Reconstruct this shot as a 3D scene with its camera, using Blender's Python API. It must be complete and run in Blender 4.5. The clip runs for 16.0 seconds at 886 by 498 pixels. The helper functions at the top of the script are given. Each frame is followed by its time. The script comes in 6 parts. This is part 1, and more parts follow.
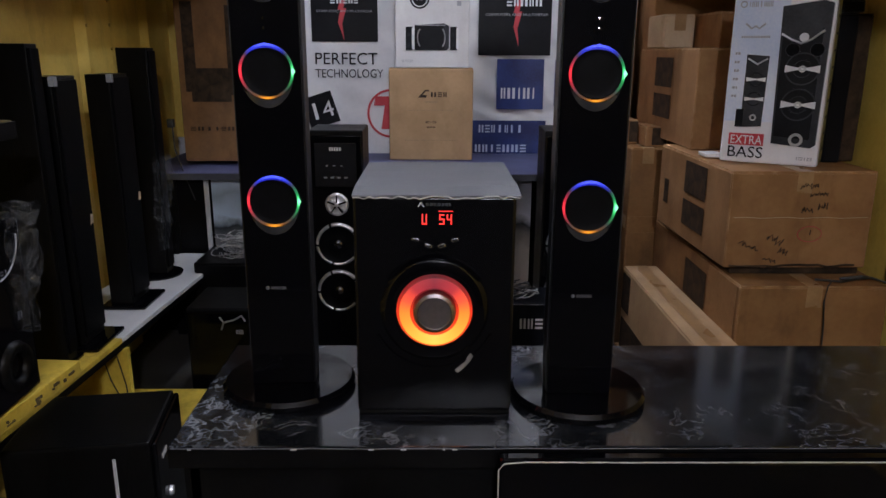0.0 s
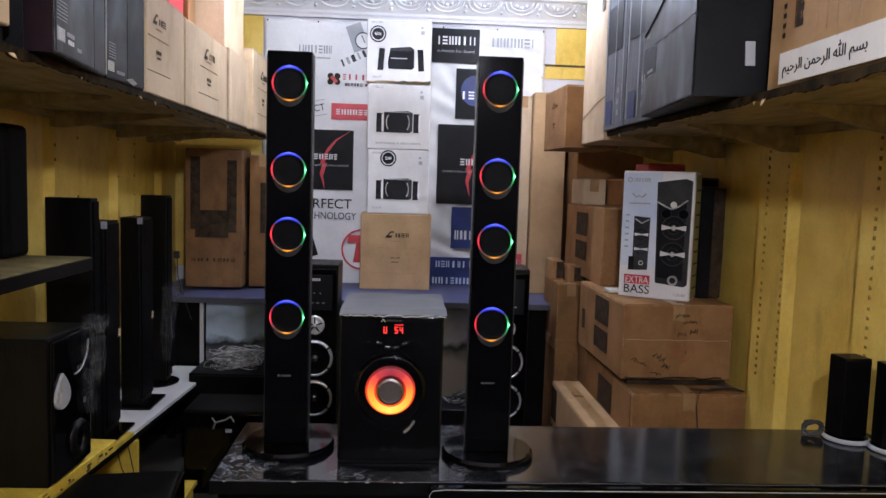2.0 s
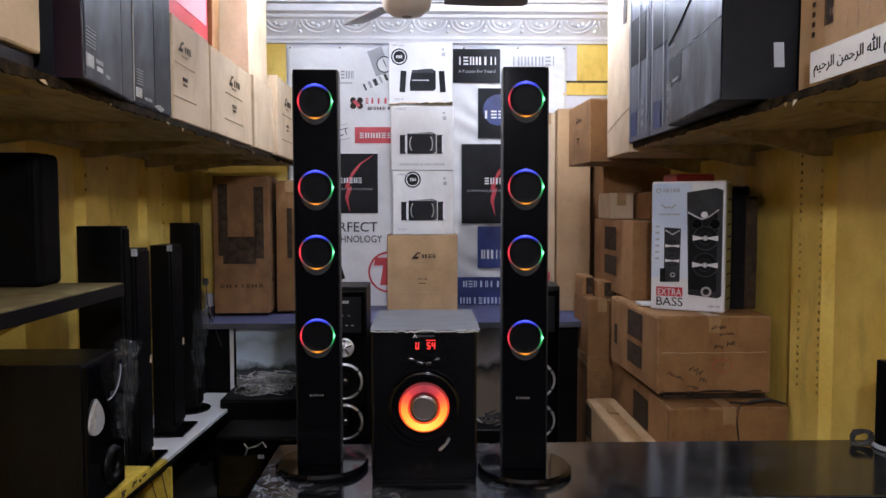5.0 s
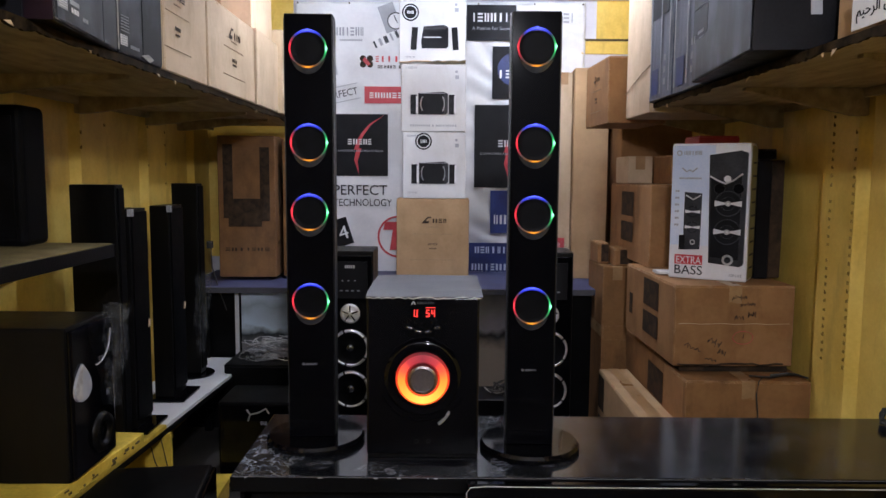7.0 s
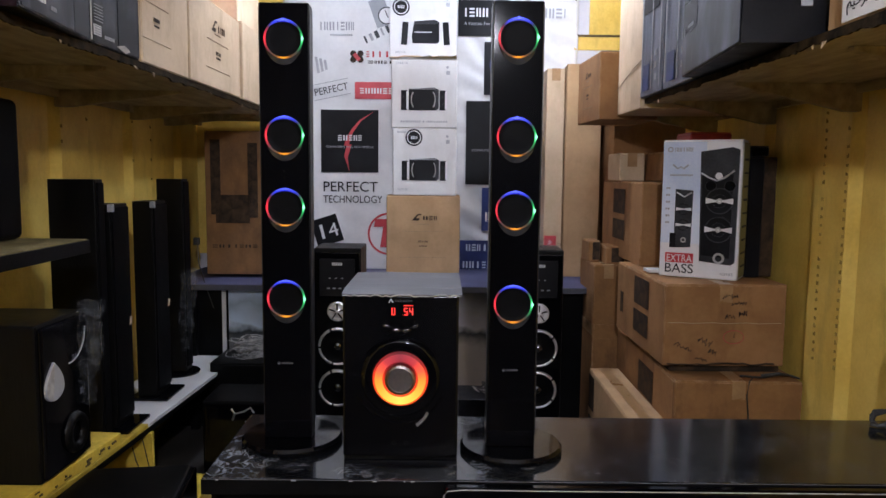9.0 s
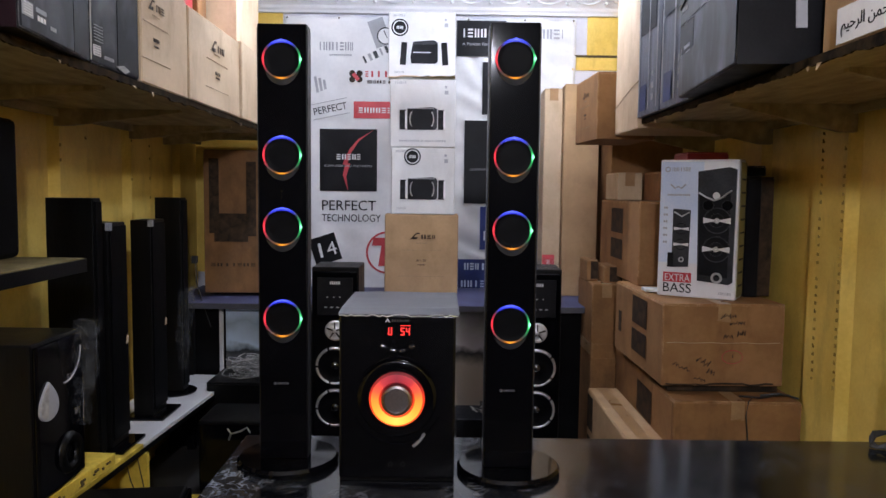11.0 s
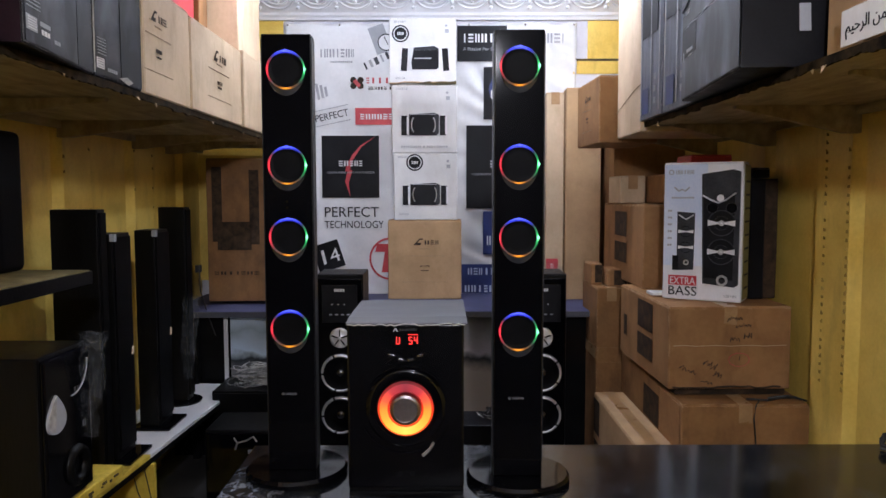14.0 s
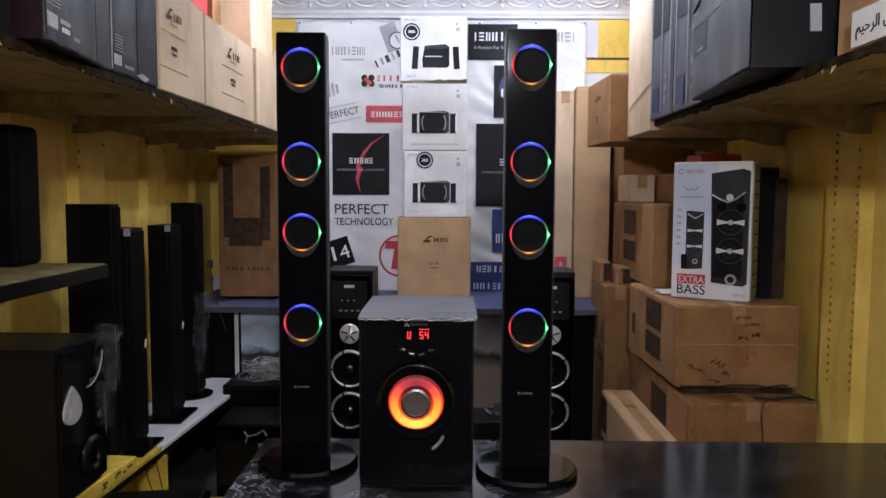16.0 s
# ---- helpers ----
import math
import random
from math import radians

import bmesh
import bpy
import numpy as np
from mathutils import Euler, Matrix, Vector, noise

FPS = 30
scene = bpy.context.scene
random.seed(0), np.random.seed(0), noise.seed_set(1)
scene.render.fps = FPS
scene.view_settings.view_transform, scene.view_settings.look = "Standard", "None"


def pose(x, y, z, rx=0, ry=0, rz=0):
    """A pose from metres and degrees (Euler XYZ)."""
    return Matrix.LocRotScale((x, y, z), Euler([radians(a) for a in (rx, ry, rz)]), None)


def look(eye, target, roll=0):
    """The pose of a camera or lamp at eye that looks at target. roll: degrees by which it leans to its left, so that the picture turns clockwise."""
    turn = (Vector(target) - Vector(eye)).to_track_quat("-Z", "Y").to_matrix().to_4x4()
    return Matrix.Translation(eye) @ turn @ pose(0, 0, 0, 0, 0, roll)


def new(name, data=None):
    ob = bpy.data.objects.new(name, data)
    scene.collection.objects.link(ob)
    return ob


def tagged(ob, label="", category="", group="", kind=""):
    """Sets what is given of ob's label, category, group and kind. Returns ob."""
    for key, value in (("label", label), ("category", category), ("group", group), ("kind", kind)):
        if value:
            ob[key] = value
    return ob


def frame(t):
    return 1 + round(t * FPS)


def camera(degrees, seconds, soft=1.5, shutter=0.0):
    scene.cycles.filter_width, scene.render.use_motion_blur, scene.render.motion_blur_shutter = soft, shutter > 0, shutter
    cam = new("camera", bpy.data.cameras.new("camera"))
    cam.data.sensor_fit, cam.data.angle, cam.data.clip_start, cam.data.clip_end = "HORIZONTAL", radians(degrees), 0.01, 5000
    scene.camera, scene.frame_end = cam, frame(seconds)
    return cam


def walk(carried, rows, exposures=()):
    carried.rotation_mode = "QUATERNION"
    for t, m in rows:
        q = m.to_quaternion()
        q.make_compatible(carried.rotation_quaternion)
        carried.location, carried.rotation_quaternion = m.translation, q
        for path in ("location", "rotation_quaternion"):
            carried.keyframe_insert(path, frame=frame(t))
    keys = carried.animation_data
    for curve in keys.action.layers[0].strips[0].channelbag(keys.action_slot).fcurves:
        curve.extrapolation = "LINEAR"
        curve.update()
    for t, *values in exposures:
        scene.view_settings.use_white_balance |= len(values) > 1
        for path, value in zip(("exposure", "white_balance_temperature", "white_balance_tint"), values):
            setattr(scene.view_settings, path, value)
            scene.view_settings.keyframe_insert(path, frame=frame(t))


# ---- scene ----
cam = camera(62.4, 16.0)
PATH = [
    (0, (-0.001, -1.046, 1.369), (0.022, 0.885, 0.849), 0.3),
    (0.5, (0.031, -1.28, 1.419), (0.025, 0.692, 1.089), -0.3),
    (1, (0.052, -1.497, 1.481), (0.003, 0.487, 1.233), 0.2),
    (1.5, (0.035, -1.636, 1.504), (0.088, 0.353, 1.298), 1.1),
    (2, (0.018, -1.716, 1.477), (0.131, 0.274, 1.302), 1.8),
    (2.5, (0.008, -1.735, 1.453), (0.108, 0.259, 1.329), 0.5),
    (3, (0.002, -1.719, 1.451), (0.066, 0.278, 1.359), 0.6),
    (3.5, (0.002, -1.708, 1.454), (0.045, 0.29, 1.364), 0.0),
    (4, (0.004, -1.703, 1.453), (0.039, 0.294, 1.365), -0.2),
    (6.5, (0.022, -1.636, 1.433), (0.083, 0.355, 1.25), 0.1),
    (7, (0.046, -1.568, 1.427), (0.044, 0.422, 1.227), 0.4),
    (7.5, (0.075, -1.536, 1.421), (0.091, 0.454, 1.221), 1.1),
    (8, (0.083, -1.523, 1.418), (0.089, 0.466, 1.21), 0.5),
    (10.5, (0.094, -1.521, 1.421), (0.096, 0.471, 1.25), 0.8),
    (11, (0.093, -1.52, 1.422), (0.1, 0.474, 1.267), 0.7),
    (11.5, (0.09, -1.518, 1.425), (0.109, 0.476, 1.271), 0.6),
    (12, (0.088, -1.519, 1.427), (0.113, 0.476, 1.286), 0.5),
    (12.5, (0.085, -1.518, 1.429), (0.138, 0.477, 1.296), 0.0),
    (13, (0.081, -1.516, 1.429), (0.122, 0.478, 1.282), 0.1),
    (13.5, (0.079, -1.517, 1.434), (0.097, 0.478, 1.291), 0.1),
    (14, (0.081, -1.516, 1.432), (0.084, 0.479, 1.287), -0.1),
    (14.5, (0.079, -1.516, 1.434), (0.072, 0.479, 1.295), -0.1),
    (15, (0.075, -1.522, 1.434), (0.062, 0.474, 1.3), -0.1),
    (15.5, (0.077, -1.528, 1.433), (0.067, 0.467, 1.295), 0.1),
    (16, (0.074, -1.538, 1.429), (0.055, 0.456, 1.279), 0.3),
]
EXPOSURES = [(0, -0.28), (0.5, -0.22), (1.0, 0.0), (16, 0.0)]
walk(cam, [(t, look(eye, target, roll)) for t, eye, target, roll in PATH], EXPOSURES)

# ---- world ----
world = bpy.data.worlds.new("world")
scene.world = world
world.use_nodes = True
world.node_tree.nodes["Background"].inputs[0].default_value = (0.5, 0.6, 0.8, 1)
world.node_tree.nodes["Background"].inputs[1].default_value = 0.02
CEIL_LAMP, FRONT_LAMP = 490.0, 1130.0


# ---- materials ----
def nodes_of(name):
    mat = bpy.data.materials.new(name)
    mat.use_nodes = True
    return mat, mat.node_tree.nodes, mat.node_tree.links, mat.node_tree.nodes["Principled BSDF"]


def surface(name, c1, c2, scale=6.0, rough=0.5, metal=0.0, bump=0.1, grain=120.0, rvar=0.12, stretch=(1, 1, 1), vary=0.0, spec=0.5, stain=0.0, wear=None):
    """Two colours mixed by blotches, fine grain in the relief and uneven gloss."""
    mat, n, l, b = nodes_of(name)
    co = n.new("ShaderNodeTexCoord")
    mp = n.new("ShaderNodeMapping")
    mp.inputs["Scale"].default_value = stretch
    l.new(co.outputs["Object"], mp.inputs[0])
    big = n.new("ShaderNodeTexNoise")
    big.inputs["Scale"].default_value, big.inputs["Detail"].default_value = scale, 6
    fine = n.new("ShaderNodeTexNoise")
    fine.inputs["Scale"].default_value, fine.inputs["Detail"].default_value = grain, 3
    l.new(mp.outputs[0], big.inputs["Vector"])
    l.new(mp.outputs[0], fine.inputs["Vector"])
    ramp = n.new("ShaderNodeValToRGB")
    ramp.color_ramp.elements[0].position, ramp.color_ramp.elements[1].position = 0.35, 0.68
    ramp.color_ramp.elements[0].color, ramp.color_ramp.elements[1].color = (*c1, 1), (*c2, 1)
    add = n.new("ShaderNodeMath")
    add.operation = "MULTIPLY_ADD"
    add.inputs[1].default_value = 0.25
    l.new(fine.outputs[0], add.inputs[0])
    sub = n.new("ShaderNodeMath")
    sub.operation = "SUBTRACT"
    sub.inputs[1].default_value = 0.125
    l.new(big.outputs[0], sub.inputs[0])
    l.new(sub.outputs[0], add.inputs[2])
    l.new(add.outputs[0], ramp.inputs[0])
    out = ramp.outputs[0]
    if vary:
        info = n.new("ShaderNodeObjectInfo")
        hsv = n.new("ShaderNodeHueSaturation")
        rng = n.new("ShaderNodeMapRange")
        rng.inputs[3].default_value, rng.inputs[4].default_value = 1 - vary, 1 + vary
        l.new(info.outputs["Random"], rng.inputs[0])
        l.new(rng.outputs[0], hsv.inputs["Value"])
        l.new(out, hsv.inputs["Color"])
        out = hsv.outputs[0]
    if stain:
        sm = n.new("ShaderNodeMapping")
        sm.inputs["Scale"].default_value = (1, 1, 0.35)
        l.new(co.outputs["Object"], sm.inputs[0])
        sn = n.new("ShaderNodeTexNoise")
        sn.inputs["Scale"].default_value, sn.inputs["Detail"].default_value, sn.inputs["Roughness"].default_value = 9, 9, 0.65
        l.new(sm.outputs[0], sn.inputs["Vector"])
        sr = n.new("ShaderNodeValToRGB")
        sr.color_ramp.elements[0].position, sr.color_ramp.elements[1].position = 0.52, 0.72
        sr.color_ramp.elements[0].color = (1, 1, 1, 1)
        sr.color_ramp.elements[1].color = (1 - stain, 1 - stain * 1.1, 1 - stain * 1.3, 1)
        l.new(sn.outputs[0], sr.inputs[0])
        mu = n.new("ShaderNodeMixRGB")
        mu.blend_type = "MULTIPLY"
        mu.inputs[0].default_value = 1
        l.new(out, mu.inputs[1])
        l.new(sr.outputs[0], mu.inputs[2])
        out = mu.outputs[0]
    if wear:
        colour, radius, amount = wear
        bv = n.new("ShaderNodeBevel")
        bv.samples = 3
        bv.inputs["Radius"].default_value = radius
        geo = n.new("ShaderNodeNewGeometry")
        dot = n.new("ShaderNodeVectorMath")
        dot.operation = "DOT_PRODUCT"
        l.new(bv.outputs[0], dot.inputs[0])
        l.new(geo.outputs["True Normal"], dot.inputs[1])
        edge = n.new("ShaderNodeMapRange")
        edge.inputs[1].default_value, edge.inputs[2].default_value = 0.995, 0.85
        l.new(dot.outputs["Value"], edge.inputs[0])
        rub = n.new("ShaderNodeTexNoise")
        rub.inputs["Scale"].default_value, rub.inputs["Detail"].default_value = 26, 7
        l.new(co.outputs["Object"], rub.inputs["Vector"])
        rubr = n.new("ShaderNodeMapRange")
        rubr.inputs[1].default_value, rubr.inputs[2].default_value = 0.38, 0.62
        rubr.inputs[4].default_value = amount
        l.new(rub.outputs[0], rubr.inputs[0])
        both = n.new("ShaderNodeMath")
        both.operation = "MULTIPLY"
        l.new(edge.outputs[0], both.inputs[0])
        l.new(rubr.outputs[0], both.inputs[1])
        worn = n.new("ShaderNodeMixRGB")
        worn.inputs[2].default_value = (*colour, 1)
        l.new(both.outputs[0], worn.inputs[0])
        l.new(out, worn.inputs[1])
        out = worn.outputs[0]
    l.new(out, b.inputs["Base Color"])
    rr = n.new("ShaderNodeMapRange")
    rr.inputs[3].default_value, rr.inputs[4].default_value = max(0.02, rough - rvar), min(1, rough + rvar)
    l.new(big.outputs[0], rr.inputs[0])
    l.new(rr.outputs[0], b.inputs["Roughness"])
    b.inputs["Metallic"].default_value = metal
    b.inputs["Specular IOR Level"].default_value = spec
    if bump:
        bp = n.new("ShaderNodeBump")
        bp.inputs["Strength"].default_value, bp.inputs["Distance"].default_value = bump, 0.004
        l.new(fine.outputs[0], bp.inputs["Height"])
        l.new(bp.outputs[0], b.inputs["Normal"])
    return mat


def lit(name, colour, strength):
    mat, n, l, b = nodes_of(name)
    b.inputs["Base Color"].default_value = (*[min(1, c * 0.5) for c in colour], 1)
    b.inputs["Emission Color"].default_value = (*colour, 1)
    b.inputs["Emission Strength"].default_value = strength
    return mat


def ring_light(name, stops, strength, base=(0.03, 0.03, 0.034)):
    """A ring whose colour runs round its axis."""
    mat, n, l, b = nodes_of(name)
    co = n.new("ShaderNodeTexCoord")
    gr = n.new("ShaderNodeTexGradient")
    gr.gradient_type = "RADIAL"
    l.new(co.outputs["Object"], gr.inputs[0])
    ramp = n.new("ShaderNodeValToRGB")
    el = ramp.color_ramp.elements
    el[0].position, el[0].color = stops[0][0], (*stops[0][1], 1)
    el[1].position, el[1].color = stops[-1][0], (*stops[-1][1], 1)
    for p, c in stops[1:-1]:
        e = el.new(p)
        e.color = (*c, 1)
    l.new(gr.outputs[0], ramp.inputs[0])
    l.new(ramp.outputs[0], b.inputs["Emission Color"])
    b.inputs["Base Color"].default_value = (*base, 1)
    b.inputs["Emission Strength"].default_value = strength
    b.inputs["Roughness"].default_value = 0.5
    b.inputs["Specular IOR Level"].default_value = 0.2
    return mat


def marble(name):
    """Black laminate with thin pale veins, worn to a soft gloss."""
    mat, n, l, b = nodes_of(name)
    co = n.new("ShaderNodeTexCoord")
    warp = n.new("ShaderNodeTexNoise")
    warp.inputs["Scale"].default_value, warp.inputs["Detail"].default_value = 5, 4
    l.new(co.outputs["Object"], warp.inputs["Vector"])
    mix = n.new("ShaderNodeMixRGB")
    mix.inputs[0].default_value = 0.3
    l.new(co.outputs["Object"], mix.inputs[1])
    l.new(warp.outputs["Color"], mix.inputs[2])
    field = n.new("ShaderNodeTexNoise")
    field.inputs["Scale"].default_value, field.inputs["Detail"].default_value, field.inputs["Roughness"].default_value = 17, 7, 0.62
    l.new(mix.outputs[0], field.inputs["Vector"])
    level = n.new("ShaderNodeMath")
    level.operation = "SUBTRACT"
    level.inputs[1].default_value = 0.5
    l.new(field.outputs[0], level.inputs[0])
    vein = n.new("ShaderNodeMath")
    vein.operation = "ABSOLUTE"
    l.new(level.outputs[0], vein.inputs[0])
    ramp = n.new("ShaderNodeValToRGB")
    ramp.color_ramp.elements[0].position, ramp.color_ramp.elements[0].color = 0.0, (0.26, 0.275, 0.30, 1)
    ramp.color_ramp.elements[1].position, ramp.color_ramp.elements[1].color = 0.028, (0.012, 0.013, 0.016, 1)
    l.new(vein.outputs[0], ramp.inputs[0])
    spots = n.new("ShaderNodeTexNoise")
    spots.inputs["Scale"].default_value, spots.inputs["Detail"].default_value = 7, 5
    l.new(co.outputs["Object"], spots.inputs["Vector"])
    keep = n.new("ShaderNodeValToRGB")
    keep.color_ramp.elements[0].position, keep.color_ramp.elements[1].position = 0.40, 0.60
    l.new(spots.outputs[0], keep.inputs[0])
    sx = n.new("ShaderNodeSeparateXYZ")
    l.new(co.outputs["Object"], sx.inputs[0])
    # Veins and clouding weaken along x, from the left end to the right.
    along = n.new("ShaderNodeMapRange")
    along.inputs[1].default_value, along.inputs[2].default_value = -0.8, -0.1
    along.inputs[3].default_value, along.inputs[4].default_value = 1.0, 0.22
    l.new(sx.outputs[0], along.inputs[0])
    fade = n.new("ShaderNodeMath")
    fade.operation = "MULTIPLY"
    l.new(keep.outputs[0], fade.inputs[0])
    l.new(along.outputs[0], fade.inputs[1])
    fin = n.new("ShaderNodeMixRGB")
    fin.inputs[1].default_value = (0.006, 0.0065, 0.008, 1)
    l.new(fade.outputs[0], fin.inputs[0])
    cloud = n.new("ShaderNodeTexNoise")
    cloud.inputs["Scale"].default_value, cloud.inputs["Detail"].default_value, cloud.inputs["Roughness"].default_value = 16, 9, 0.7
    l.new(co.outputs["Object"], cloud.inputs["Vector"])
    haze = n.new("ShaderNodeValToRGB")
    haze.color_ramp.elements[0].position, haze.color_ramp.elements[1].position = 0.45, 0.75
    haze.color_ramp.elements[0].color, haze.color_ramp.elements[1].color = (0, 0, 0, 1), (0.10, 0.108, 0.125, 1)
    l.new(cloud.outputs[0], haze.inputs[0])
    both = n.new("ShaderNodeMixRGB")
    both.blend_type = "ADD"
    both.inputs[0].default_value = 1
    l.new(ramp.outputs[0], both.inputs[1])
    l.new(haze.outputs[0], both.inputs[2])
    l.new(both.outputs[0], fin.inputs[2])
    l.new(fin.outputs[0], b.inputs["Base Color"])
    rr = n.new("ShaderNodeMapRange")
    rr.inputs[3].default_value, rr.inputs[4].default_value = 0.08, 0.18
    l.new(spots.outputs[0], rr.inputs[0])
    l.new(rr.outputs[0], b.inputs["Roughness"])
    b.inputs["IOR"].default_value = 1.6
    b.inputs["Specular IOR Level"].default_value = 0.5
    return mat


def picture(name, top, mid, low):
    """A printed mountain landscape: sky, haze and dark rocks, mixed by height and clouds."""
    mat, n, l, b = nodes_of(name)
    co = n.new("ShaderNodeTexCoord")
    sep = n.new("ShaderNodeSeparateXYZ")
    l.new(co.outputs["Object"], sep.inputs[0])
    cl = n.new("ShaderNodeTexNoise")
    cl.inputs["Scale"].default_value, cl.inputs["Detail"].default_value = 6, 8
    l.new(co.outputs["Object"], cl.inputs["Vector"])
    m = n.new("ShaderNodeMath")
    m.operation = "MULTIPLY_ADD"
    m.inputs[1].default_value = 0.45
    l.new(cl.outputs[0], m.inputs[0])
    rg = n.new("ShaderNodeMapRange")
    rg.inputs[1].default_value, rg.inputs[2].default_value = 0.38, 0.82
    rg.inputs[3].default_value, rg.inputs[4].default_value = -0.2, 0.75
    l.new(sep.outputs[2], rg.inputs[0])
    l.new(rg.outputs[0], m.inputs[2])
    ramp = n.new("ShaderNodeValToRGB")
    el = ramp.color_ramp.elements
    el[0].position, el[0].color = 0.2, (*low, 1)
    el[1].position, el[1].color = 0.95, (*top, 1)
    for p, c in ((0.38, (0.02, 0.025, 0.03)), (0.48, mid), (0.7, [x * 0.55 for x in mid])):
        e = el.new(p)
        e.color = (*c, 1)
    l.new(m.outputs[0], ramp.inputs[0])
    l.new(ramp.outputs[0], b.inputs["Base Color"])
    b.inputs["Roughness"].default_value = 0.35
    return mat


def film_wrap(name):
    mat, n, l, b = nodes_of(name)
    b.inputs["Base Color"].default_value = (0.5, 0.52, 0.54, 1)
    b.inputs["Roughness"].default_value = 0.2
    b.inputs["Specular IOR Level"].default_value = 0.9
    ns = n.new("ShaderNodeTexNoise")
    ns.inputs["Scale"].default_value, ns.inputs["Detail"].default_value = 22, 4
    bp = n.new("ShaderNodeBump")
    bp.inputs["Strength"].default_value, bp.inputs["Distance"].default_value = 0.9, 0.02
    l.new(ns.outputs[0], bp.inputs["Height"])
    l.new(bp.outputs[0], b.inputs["Normal"])
    co = n.new("ShaderNodeTexCoord")
    fold = n.new("ShaderNodeTexNoise")
    fold.inputs["Scale"].default_value, fold.inputs["Detail"].default_value, fold.inputs["Distortion"].default_value = 18, 6, 1.5
    l.new(co.outputs["Object"], fold.inputs["Vector"])
    ramp = n.new("ShaderNodeValToRGB")
    el = ramp.color_ramp.elements
    el[0].position, el[0].color = 0.44, (0.012, 0.012, 0.012, 1)
    el[1].position, el[1].color = 0.57, (0.02, 0.02, 0.02, 1)
    mid = el.new(0.50)
    mid.color = (0.15, 0.15, 0.15, 1)
    l.new(fold.outputs[0], ramp.inputs[0])
    l.new(ramp.outputs[0], b.inputs["Alpha"])
    return mat


def sheen_print(name, pale, scale, lo, hi):
    """Near-black glossy print with smoky pale reflections painted in, and fine scratches."""
    mat, n, l, b = nodes_of(name)
    co = n.new("ShaderNodeTexCoord")
    mp = n.new("ShaderNodeMapping")
    mp.inputs["Scale"].default_value = (1.6, 0.8, 1)
    mp.inputs["Rotation"].default_value = (0, 0, 0.25)
    l.new(co.outputs["Object"], mp.inputs[0])
    ns = n.new("ShaderNodeTexNoise")
    ns.inputs["Scale"].default_value, ns.inputs["Detail"].default_value, ns.inputs["Distortion"].default_value = scale, 5, 0.6
    l.new(mp.outputs[0], ns.inputs["Vector"])
    ramp = n.new("ShaderNodeValToRGB")
    ramp.color_ramp.elements[0].position, ramp.color_ramp.elements[0].color = lo, (0.003, 0.0035, 0.005, 1)
    ramp.color_ramp.elements[1].position, ramp.color_ramp.elements[1].color = hi, (*pale, 1)
    l.new(ns.outputs[0], ramp.inputs[0])
    sm = n.new("ShaderNodeMapping")
    sm.inputs["Scale"].default_value = (60, 2.0, 1)
    sm.inputs["Rotation"].default_value = (0, 0, 0.12)
    l.new(co.outputs["Object"], sm.inputs[0])
    sc = n.new("ShaderNodeTexNoise")
    sc.inputs["Scale"].default_value, sc.inputs["Detail"].default_value = 2.5, 6
    l.new(sm.outputs[0], sc.inputs["Vector"])
    sr = n.new("ShaderNodeValToRGB")
    sr.color_ramp.elements[0].position, sr.color_ramp.elements[0].color = 0.66, (0, 0, 0, 1)
    sr.color_ramp.elements[1].position, sr.color_ramp.elements[1].color = 0.74, (0.10, 0.105, 0.11, 1)
    l.new(sc.outputs[0], sr.inputs[0])
    add = n.new("ShaderNodeMixRGB")
    add.blend_type = "ADD"
    add.inputs[0].default_value = 1
    l.new(ramp.outputs[0], add.inputs[1])
    l.new(sr.outputs[0], add.inputs[2])
    l.new(add.outputs[0], b.inputs["Base Color"])
    b.inputs["Roughness"].default_value = 0.32
    b.inputs["Specular IOR Level"].default_value = 0.15
    return mat


YELLOW = surface("yellow_paint", (0.68, 0.46, 0.085), (0.86, 0.64, 0.16), 4.5, 0.42, bump=0.25, grain=70, stain=0.25)
YELLOW_WORN = surface("worn_yellow_board", (0.50, 0.34, 0.04), (0.76, 0.56, 0.08), 9, 0.5, bump=0.3, grain=60, stain=0.6)
SEAM = surface("brown_seam_marks", (0.27, 0.17, 0.03), (0.42, 0.28, 0.06), 40, 0.7)
GRIME = surface("dark_grime", (0.05, 0.035, 0.012), (0.1, 0.07, 0.02), 30, 0.8)
PLY = surface("raw_plywood", (0.28, 0.215, 0.12), (0.47, 0.375, 0.225), 5, 0.75, bump=0.3, grain=70, stretch=(4, 0.7, 4), stain=0.5)
PLY_EDGE = surface("plywood_edge", (0.008, 0.006, 0.004), (0.05, 0.034, 0.018), 20, 0.9, bump=0.4, grain=90, spec=0.05)
DUSTY = surface("dusty_dark_board", (0.11, 0.085, 0.035), (0.21, 0.17, 0.075), 8, 0.85, bump=0.3, grain=60, spec=0.15, stain=0.4)
FLOOR = surface("floor_tiles", (0.03, 0.028, 0.026), (0.07, 0.065, 0.06), 4, 0.4)
PLASTER = surface("white_plaster", (0.66, 0.66, 0.68), (0.78, 0.78, 0.79), 5, 0.6, bump=0.15)
WALL_PALE = surface("pale_wall_panel", (0.56, 0.56, 0.62), (0.66, 0.66, 0.71), 4, 0.55)
VINYL = surface("white_vinyl_banner", (0.66, 0.67, 0.68), (0.80, 0.80, 0.80), 3, 0.42, bump=0.1, grain=40)
CARD = surface("brown_cardboard", (0.26, 0.124, 0.042), (0.365, 0.186, 0.071), 7, 0.8, bump=0.15, grain=60, vary=0.10, stain=0.3, wear=((0.62, 0.42, 0.24), 0.006, 0.8))
